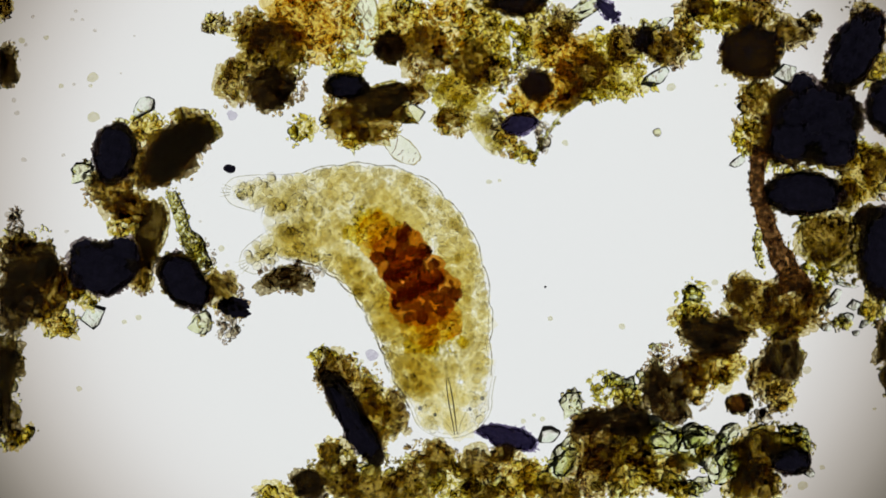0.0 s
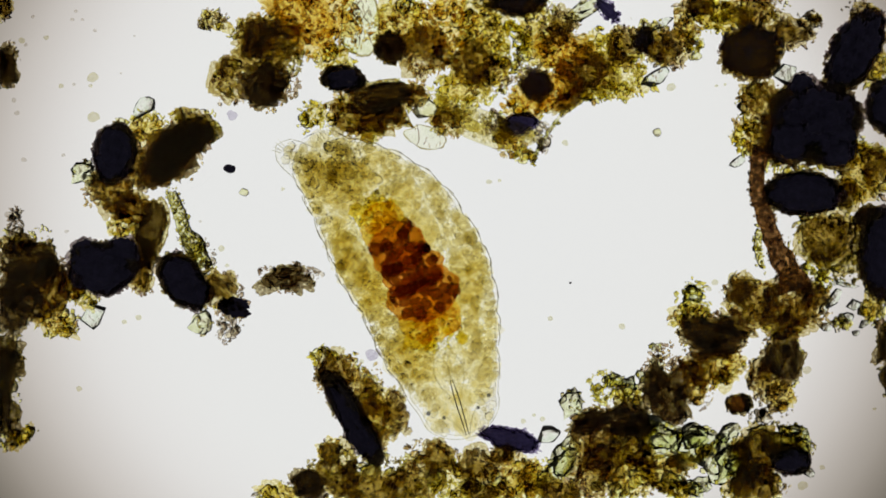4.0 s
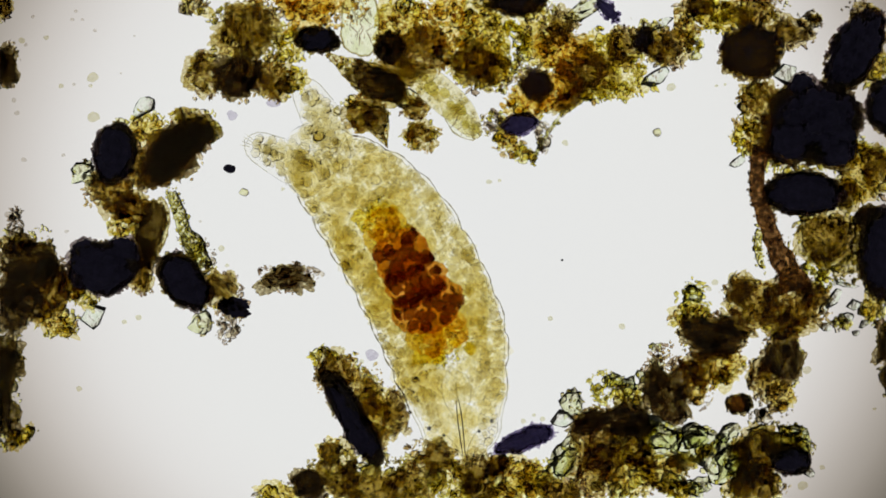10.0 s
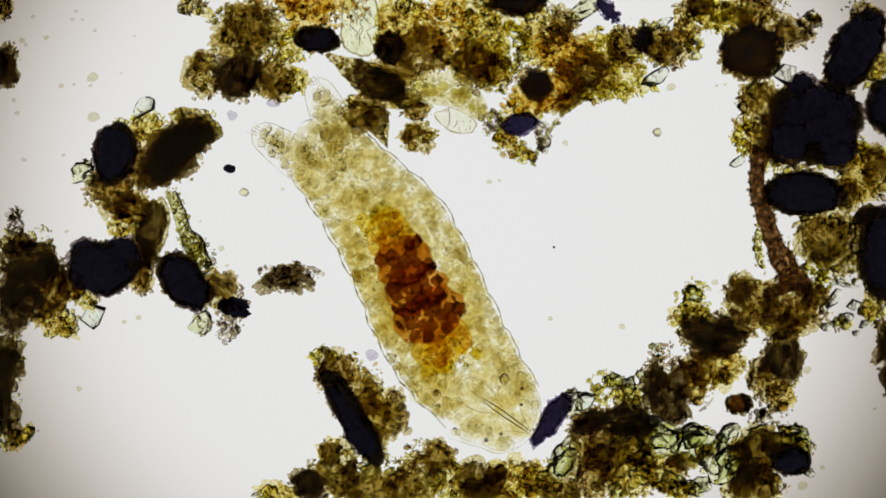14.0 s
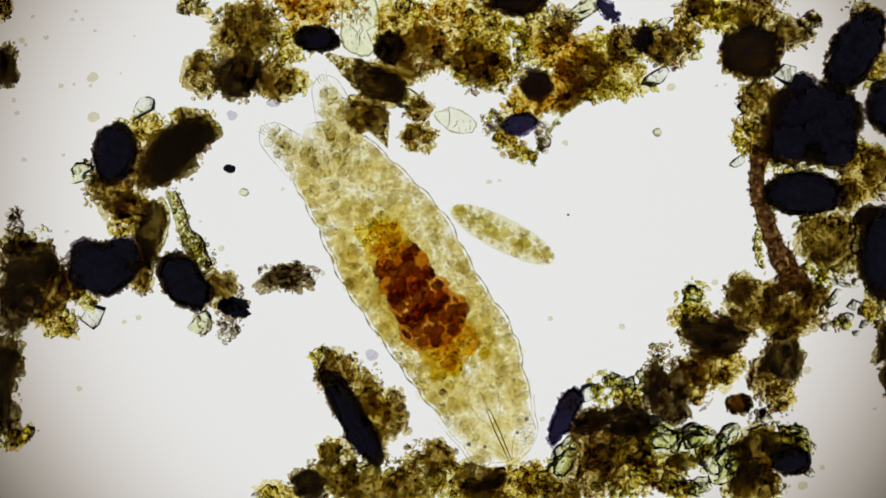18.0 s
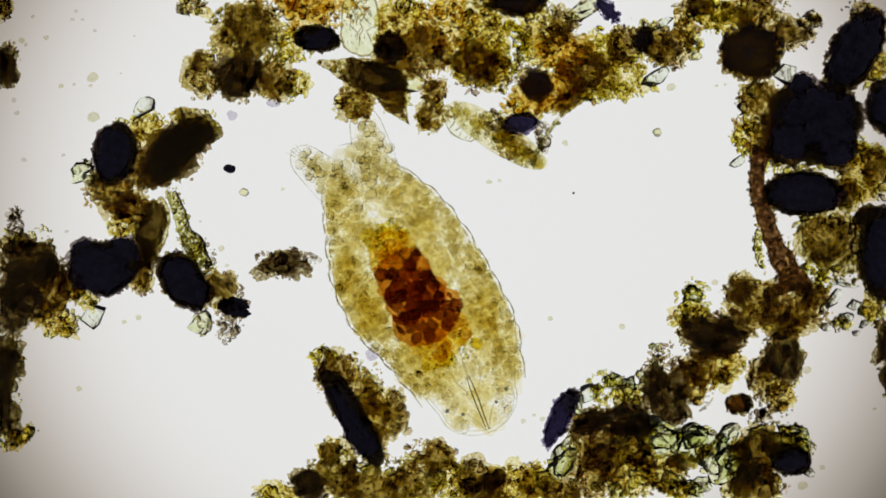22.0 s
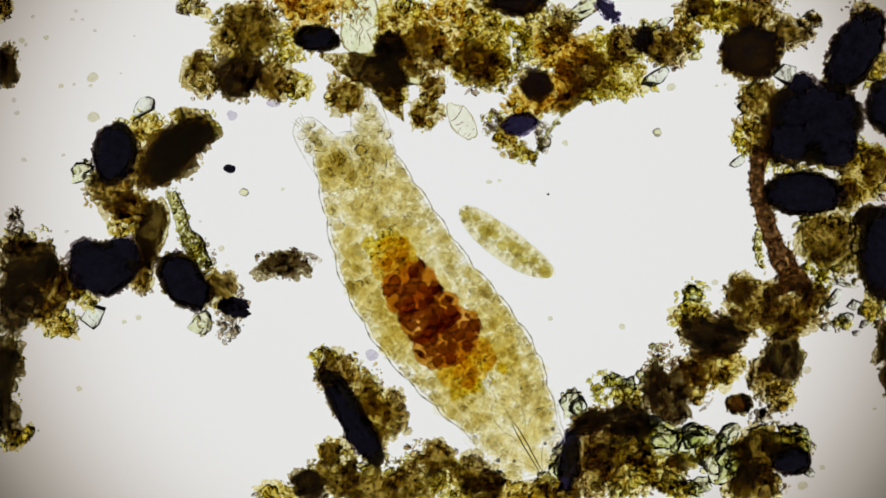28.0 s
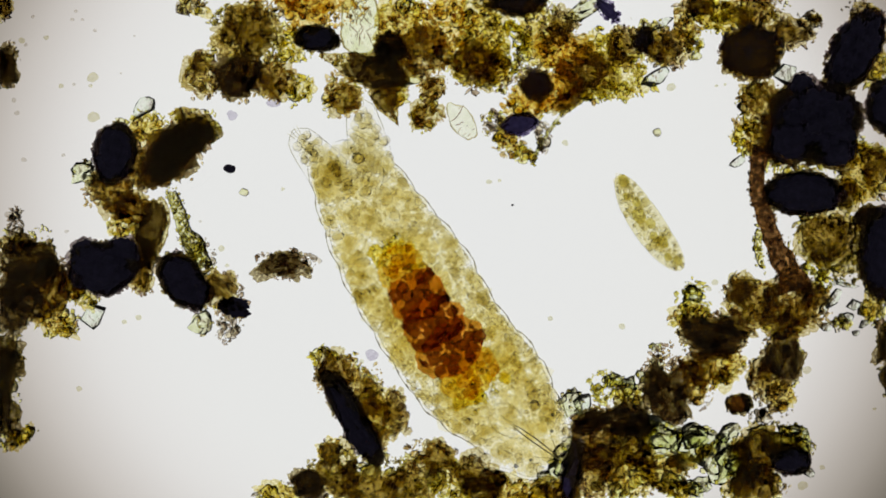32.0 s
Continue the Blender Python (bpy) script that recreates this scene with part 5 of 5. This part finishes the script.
    bend(11.5, ((510, 302), (562, 390), (617, 476), (663, 566), (709, 658), (779, 737)), ((605, 210), (710, 273), (800, 359), (860, 469), (903, 586), (929, 705)), (886, 812), (528, 230), (442, 243), (552, 150))
    bend(12.0, ((510, 300), (562, 391), (622, 477), (663, 573), (706, 668), (765, 755)), ((605, 200), (707, 274), (801, 357), (861, 468), (897, 590), (913, 715)), (862, 832), (530, 228), (445, 238), (545, 140))
    bend(13.0, ((515, 300), (562, 392), (613, 480), (669, 567), (710, 661), (762, 750)), ((605, 205), (702, 283), (789, 372), (861, 474), (902, 591), (902, 715)), (845, 828), (535, 225), (450, 235), (552, 143))
    bend(13.5, ((518, 305), (569, 395), (619, 485), (666, 576), (712, 668), (780, 748)), ((608, 202), (703, 280), (789, 365), (853, 469), (899, 582), (933, 696)), (902, 796), (536, 224), (452, 234), (562, 150))
    bend(14.0, ((520, 310), (576, 398), (625, 490), (665, 586), (716, 677), (790, 750)), ((610, 200), (703, 277), (790, 360), (846, 466), (898, 575), (955, 680)), (942, 768), (537, 222), (452, 230), (556, 143))
    bend(14.5, ((521, 310), (574, 398), (613, 493), (647, 591), (702, 680), (790, 742)), ((612, 202), (703, 277), (787, 360), (844, 463), (900, 567), (963, 664)), (963, 732), (539, 223), (458, 230), (566, 150))
    bend(16.5, ((524, 310), (576, 407), (623, 507), (674, 604), (736, 696), (813, 770)), ((618, 208), (711, 290), (796, 380), (861, 485), (925, 590), (970, 709)), (943, 798), (546, 229), (466, 226), (570, 150))
    bend(17.0, ((525, 310), (575, 408), (621, 509), (676, 606), (740, 696), (830, 760)), ((620, 210), (712, 292), (796, 383), (863, 486), (931, 589), (985, 700)), (978, 770), (548, 230), (465, 225), (570, 140))
    bend(17.5, ((525, 316), (573, 411), (617, 509), (675, 599), (736, 686), (816, 757)), ((625, 216), (715, 296), (796, 386), (858, 489), (924, 590), (967, 702)), (948, 795), (549, 228), (468, 228), (570, 148))
    bend(18.0, ((525, 320), (570, 412), (613, 505), (671, 588), (729, 672), (795, 750)), ((630, 220), (717, 299), (796, 385), (851, 488), (914, 587), (942, 700)), (905, 820), (550, 225), (467, 228), (570, 138))
    bend(19.0, ((530, 320), (579, 412), (628, 504), (679, 593), (727, 686), (800, 760)), ((630, 220), (713, 301), (792, 385), (859, 480), (912, 583), (950, 690)), (920, 803), (553, 225), (465, 225), (570, 135))
    bend(19.5, ((532, 304), (572, 402), (623, 496), (678, 587), (727, 681), (797, 761)), ((638, 224), (726, 306), (805, 395), (870, 495), (926, 600), (952, 714)), (916, 817), (569, 227), (485, 230), (575, 160))
    bend(20.0, ((550, 310), (572, 412), (622, 503), (679, 590), (727, 682), (790, 765)), ((660, 250), (745, 330), (821, 419), (884, 519), (941, 623), (950, 740)), (905, 832), (600, 250), (540, 262), (640, 235))
    bend(20.5, ((572, 320), (574, 422), (612, 516), (668, 602), (727, 686), (792, 765)), ((675, 278), (768, 340), (832, 432), (894, 528), (940, 632), (948, 745)), (898, 830), (625, 279), (590, 300), (695, 285))
    bend(21.0, ((595, 330), (577, 431), (601, 528), (658, 613), (727, 689), (795, 765)), ((690, 305), (790, 349), (844, 444), (903, 536), (940, 640), (945, 750)), (890, 827), (650, 308), (610, 335), (720, 325))
    bend(21.5, ((590, 340), (583, 433), (602, 524), (651, 604), (713, 674), (774, 744)), ((698, 298), (785, 347), (842, 429), (895, 515), (932, 610), (941, 711)), (882, 801), (632, 290), (570, 290), (650, 255))
    bend(22.0, ((575, 340), (581, 426), (595, 510), (633, 586), (692, 649), (748, 712)), ((695, 280), (771, 334), (830, 404), (878, 485), (918, 569), (932, 660)), (865, 765), (605, 262), (522, 268), (640, 195))
    bend(22.5, ((573, 328), (579, 427), (599, 523), (646, 609), (718, 674), (806, 723)), ((690, 260), (757, 320), (814, 389), (856, 468), (901, 545), (946, 622)), (954, 707), (608, 243), (530, 235), (645, 180))
    bend(23.0, ((575, 330), (582, 436), (609, 539), (663, 630), (749, 691), (850, 725)), ((690, 255), (749, 314), (802, 378), (839, 450), (890, 513), (945, 575)), (990, 650), (615, 238), (537, 232), (650, 177))
    bend(23.5, ((574, 332), (583, 441), (613, 546), (673, 636), (763, 697), (869, 719)), ((690, 245), (748, 305), (798, 372), (835, 442), (884, 506), (944, 564)), (999, 632), (614, 233), (538, 220), (656, 172))
    bend(24.0, ((575, 340), (586, 451), (619, 558), (686, 646), (779, 706), (890, 715)), ((690, 240), (748, 301), (796, 369), (833, 437), (881, 501), (945, 555)), (1006, 622), (615, 233), (545, 215), (658, 172))
    bend(24.5, ((575, 340), (590, 447), (628, 549), (692, 637), (774, 708), (875, 751)), ((690, 245), (756, 320), (814, 400), (870, 477), (923, 559), (978, 645)), (998, 738), (612, 234), (540, 215), (662, 170))
    bend(25.0, ((575, 340), (589, 442), (625, 538), (685, 622), (759, 694), (840, 757)), ((690, 250), (758, 337), (821, 428), (893, 511), (956, 602), (992, 705)), (945, 802), (610, 235), (540, 215), (662, 170))
    bend(25.5, ((571, 331), (588, 436), (625, 535), (683, 624), (757, 701), (845, 763)), ((688, 251), (758, 339), (821, 432), (893, 517), (955, 611), (996, 711)), (961, 804), (607, 237), (538, 220), (658, 168))
    bend(27.5, ((560, 283), (584, 399), (616, 512), (676, 614), (755, 702), (847, 777)), ((689, 250), (756, 342), (822, 436), (893, 524), (955, 618), (995, 721)), (975, 820), (603, 239), (532, 228), (644, 166))
    bend(28.0, ((560, 280), (583, 397), (615, 511), (675, 614), (755, 702), (845, 780)), ((690, 250), (755, 344), (820, 438), (892, 526), (955, 621), (988, 730)), (960, 840), (603, 240), (530, 215), (645, 165))
    bend(28.5, ((558, 279), (583, 394), (616, 506), (679, 605), (752, 697), (823, 784)), ((691, 254), (758, 345), (820, 439), (889, 528), (956, 617), (971, 734)), (909, 856), (605, 242), (530, 232), (640, 165))
    bend(29.0, ((555, 280), (582, 397), (620, 510), (686, 610), (752, 710), (840, 790)), ((690, 260), (759, 352), (822, 448), (888, 542), (959, 631), (993, 740)), (955, 848), (605, 245), (528, 220), (645, 165))
    bend(30.0, ((550, 290), (579, 404), (628, 510), (686, 613), (748, 713), (820, 805)), ((680, 250), (754, 344), (828, 438), (891, 540), (952, 643), (978, 760)), (920, 860), (600, 250), (525, 220), (640, 170))
    bend(31.0, ((550, 300), (580, 411), (631, 514), (691, 613), (752, 711), (825, 800)), ((690, 265), (762, 357), (834, 449), (905, 542), (959, 644), (975, 760)), (930, 868), (600, 255), (525, 228), (638, 178))
    bend(31.5, ((550, 300), (581, 415), (631, 524), (694, 626), (762, 725), (856, 803)), ((690, 267), (762, 359), (834, 449), (899, 546), (963, 642), (1003, 748)), (987, 841), (599, 254), (523, 243), (635, 172))
    bend(32.0, ((550, 300), (581, 417), (629, 528), (692, 631), (762, 729), (860, 800)), ((690, 270), (760, 358), (831, 444), (887, 542), (958, 628), (1005, 730)), (995, 815), (598, 255), (522, 235), (635, 180))
    for ob, keys in rows.items():
        walk(ob, keys)


def swimmer_motion():
    rows = {}

    def swim(t, u, v, turn, curl=0, z=0.05):
        whole = Matrix.Translation(at(u, v, z)) @ pose(0, 0, 0, 0, 0, turn)
        rows.setdefault(SWIMMER, []).append((t, whole))
        for ob, mid in SWIMMER_SECTIONS:
            k = 0 if abs(mid) < 1 else (1 if mid > 0 else -1)
            hinge = Matrix.Translation((k * 35 * UNIT, 0, 0)) @ pose(0, 0, 0, 0, 0, k * curl) @ Matrix.Translation(((mid - k * 35) * UNIT, 0, 0))
            rows.setdefault(ob, []).append((t, hinge))

    swim(0.0, 830, 190, -45, -20)
    swim(1.0, 830, 185, -46, -15)
    swim(2.0, 886, 262, -49, -8)
    swim(3.0, 882, 250, -32, 12)
    swim(3.5, 872, 238, -28, 18)
    swim(5.5, 812, 205, 3, 15)
    swim(6.5, 800, 208, 2, 10)
    swim(7.5, 775, 195, -12, 0)
    swim(8.0, 814, 215, -74, -5)
    swim(8.5, 795, 185, -45, -15)
    swim(9.0, 800, 185, -48, -15)
    swim(10.0, 782, 168, -42, -10)
    swim(11.0, 799, 226, -76, -5)
    swim(12.0, 780, 155, -12, -36)
    swim(13.0, 780, 152, -12, -34)
    swim(14.0, 782, 158, -8, -40)
    swim(14.5, 780, 170, -15, -30)
    swim(16.5, 812, 331, -55, 0)
    swim(17.0, 872, 368, -50, 5)
    swim(17.5, 930, 485, -65, 0)
    swim(18.0, 890, 415, -27, 0)
    swim(18.5, 1003, 460, -9, 0)
    swim(19.0, 928, 432, 5, 0)
    swim(19.5, 1075, 420, 13, 5)
    swim(20.0, 1008, 408, 52, 0)
    swim(20.5, 1075, 290, 64, 0)
    swim(21.0, 1018, 342, 127, 0)
    swim(21.5, 935, 285, 146, 0)
    swim(22.0, 880, 240, 147, 0)
    swim(23.0, 810, 180, 142, 0)
    swim(24.0, 838, 218, 188, 15)
    swim(25.0, 835, 228, 205, 35)
    swim(25.5, 840, 220, 190, 25)
    swim(27.5, 915, 490, 130, 0)
    swim(28.0, 893, 432, 144, -5)
    swim(28.5, 1020, 558, 142, -5)
    swim(29.0, 1015, 550, 170, 5)
    swim(29.5, 1028, 550, 192, 10)
    swim(30.0, 1090, 535, 216, 5)
    swim(30.5, 1078, 520, 245, 0)
    swim(31.0, 1168, 383, 229, 0)
    swim(31.5, 1220, 280, 240, 0)
    swim(32.0, 1146, 397, 304, 5)
    for ob, keys in rows.items():
        walk(ob, keys)


def shove(thing, *rows):
    """Rows of seconds, place on the grid, and turn in degrees."""
    z = thing.location.z
    walk(thing, [(t, Matrix.Translation(at(u, v, z)) @ pose(0, 0, 0, 0, 0, turn)) for t, u, v, turn in rows])


def debris_motion():
    shove(AMBER_CRUMB, (0, 562, 46, 0), (3.5, 560, 44, 0), (5.5, 552, -6, 0), (32, 550, -8, 0))
    shove(OLIVE_CRUMB, (0, 488, 95, 0), (3.5, 486, 94, 0), (5.5, 442, 62, 0), (32, 442, 64, 0))
    shove(GREY_CRUMB, (0, 416, 144, 0), (3.5, 414, 142, 0), (5.5, 364, 130, 0), (32, 358, 130, 0))
    shove(SMALL_CRUMB, (0, 385, 45, 0), (3.5, 384, 44, 0), (5.5, 348, 12, 0), (32, 340, 12, 0))
    shove(ROUND_CRUMB, (0, 490, 160, 0), (3.5, 488, 158, 0), (5.5, 430, 138, 0), (32, 430, 138, 0))
    shove(SIDE_CRUMB, (0, 452, 52, 0), (3.5, 452, 50, 0), (5.5, 488, 138, 0), (32, 488, 138, 0))
    shove(YELLOW_CRUMB, (0, 612, 115, 60), (3.5, 610, 113, 60), (5.5, 518, 78, 0), (32, 520, 78, 0))
    shove(LOZENGE, (0, 615, 153, -5), (3.5, 617, 152, -5), (5.5, 562, 72, -5), (32, 562, 68, -5))
    shove(BAR_HUSK, (0, 655, 186, 18), (3.5, 655, 184, 16), (5.5, 650, 138, -30), (19.2, 650, 138, -30), (20, 640, 146, -10), (21, 639, 152, -10), (22.5, 644, 124, -17), (32, 646, 122, -17))
    shove(FOOT_HUSK, (0, 700, 196, 150), (3.5, 700, 196, 150), (5.5, 668, 218, 112), (19.2, 668, 218, 112), (20, 716, 214, 130), (21, 712, 208, 133), (22.5, 694, 174, 120), (28, 692, 174, 119), (32, 684, 180, 116))
    shove(FOOT_CRUMB, (0, 600, 205, 60), (3.5, 606, 205, 60), (5.5, 642, 196, 0), (19.2, 642, 196, 0), (20, 668, 206, 0), (21, 668, 208, 0), (22.5, 612, 166, 60), (28, 608, 166, 60), (32, 604, 168, 60))
    shove(PALE_SHRED, (0, 730, 200, 0), (3.5, 760, 195, 0), (5.5, 722, 172, 0), (19.2, 722, 172, 0), (20, 733, 155, 0), (32, 730, 132, 0))
    shove(HANGING_CRUMB, (0, 795, 215, 0), (3.5, 795, 215, 0), (5.5, 752, 222, 0), (8, 750, 238, 0), (11, 738, 242, 0), (14, 736, 244, 0), (19, 738, 244, 0), (20, 768, 220, 60), (21, 774, 222, 60), (22.5, 758, 203, 50), (32, 752, 206, 50))
    shove(CRESCENT, (0, 712, 265, -35), (2.5, 712, 265, -35), (3.5, 740, 250, -15), (5.5, 775, 238, -20), (8, 812, 228, -35), (10, 818, 220, -40), (12, 808, 214, -20), (19, 808, 214, -20),
          (20, 828, 222, -35), (22, 815, 222, -40), (24, 818, 215, -50), (32, 818, 215, -55))
    shove(LONE_CRUMB, (0, 510, 492, 0), (18, 510, 490, 0), (19, 505, 466, 0), (32, 505, 468, 0))
    shove(ROD, (0, 898, 773, -15), (3.5, 900, 775, -15), (5.5, 905, 778, -8), (8, 915, 772, 8), (9, 920, 780, 16), (11, 940, 765, 30), (12, 955, 742, 48), (13, 958, 742, 50), (14.5, 985, 742, 55),
          (17, 1000, 735, 62), (20, 992, 740, 65), (24, 990, 740, 62), (25, 1000, 800, 75), (28, 1006, 815, 85), (32, 1012, 830, 80))
    shove(NEAR_CRUMB, (0, 535, 230, 0), (2.5, 535, 232, 0), (3.5, 560, 225, 0), (5.5, 520, 145, 0), (32, 532, 160, 0))
    shove(UNDER_CRUMB, (0, 632, 240, 0), (3.5, 650, 240, 0), (5.5, 700, 150, 40), (19.2, 700, 150, 40), (21, 712, 178, 60), (22.5, 700, 160, 60), (32, 700, 160, 60))
    shove(CHIP, (0, 970, 770, 20), (3.5, 970, 770, 20), (9, 985, 748, 0), (12, 1017, 728, 20), (17, 1042, 695, 40), (24, 1040, 698, 40), (25, 1022, 724, 90), (32, 1030, 716, 60))
    shove(SNOUT_CRUMB, (0, 905, 848, 0), (12, 905, 850, 0), (17, 905, 864, 5), (24, 905, 864, 5), (28, 905, 888, 10), (32, 905, 888, 10))
    shove(CORNER_CRUMB, (0, 945, 850, 0), (17, 948, 852, 0), (25, 952, 862, 0), (28, 956, 888, -10), (32, 956, 888, -10))
    shove(CHIN_CRUMB, (0, 890, 800, 0), (8, 885, 808, 0), (12, 878, 838, 0), (32, 874, 850, 0))
    shove(JAW_CRUMB, (0, 842, 825, 0), (9, 842, 828, 0), (12, 838, 848, 0), (20, 838, 848, 0), (25, 836, 836, 0), (32, 836, 836, 0))
    shove(BAND_CRUMB, (0, 738, 162, 0), (3.5, 738, 164, 0), (5.5, 736, 188, 20), (12, 738, 190, 20), (19, 745, 192, 20), (20, 770, 178, 50), (21, 770, 178, 50), (22.5, 768, 152, 60), (32, 766, 154, 60))
    shove(DRIFT_CRUMB, (0, 812, 162, 0), (3.5, 812, 162, 0), (5.5, 828, 172, 10), (7.5, 822, 168, 10), (8.5, 850, 122, 0), (32, 850, 118, 0))
    shove(LOOSE_CRUMB, (0, 668, 226, 12), (3.5, 672, 224, 12), (5.5, 702, 128, 0), (19.2, 702, 128, 0), (21, 705, 128, -10), (22.5, 704, 112, 0), (32, 704, 110, 0))
    shove(DOT, (0, 965, 508, 0), (3.5, 1010, 500, 0), (6, 1003, 508, 0), (9, 1000, 470, 0), (13, 978, 447, 0), (17, 1000, 395, 0), (23, 1015, 340, 0), (28, 970, 344, 0), (32, 907, 363, 0))


def motions():
    bear_motion()
    swimmer_motion()
    debris_motion()


motions()
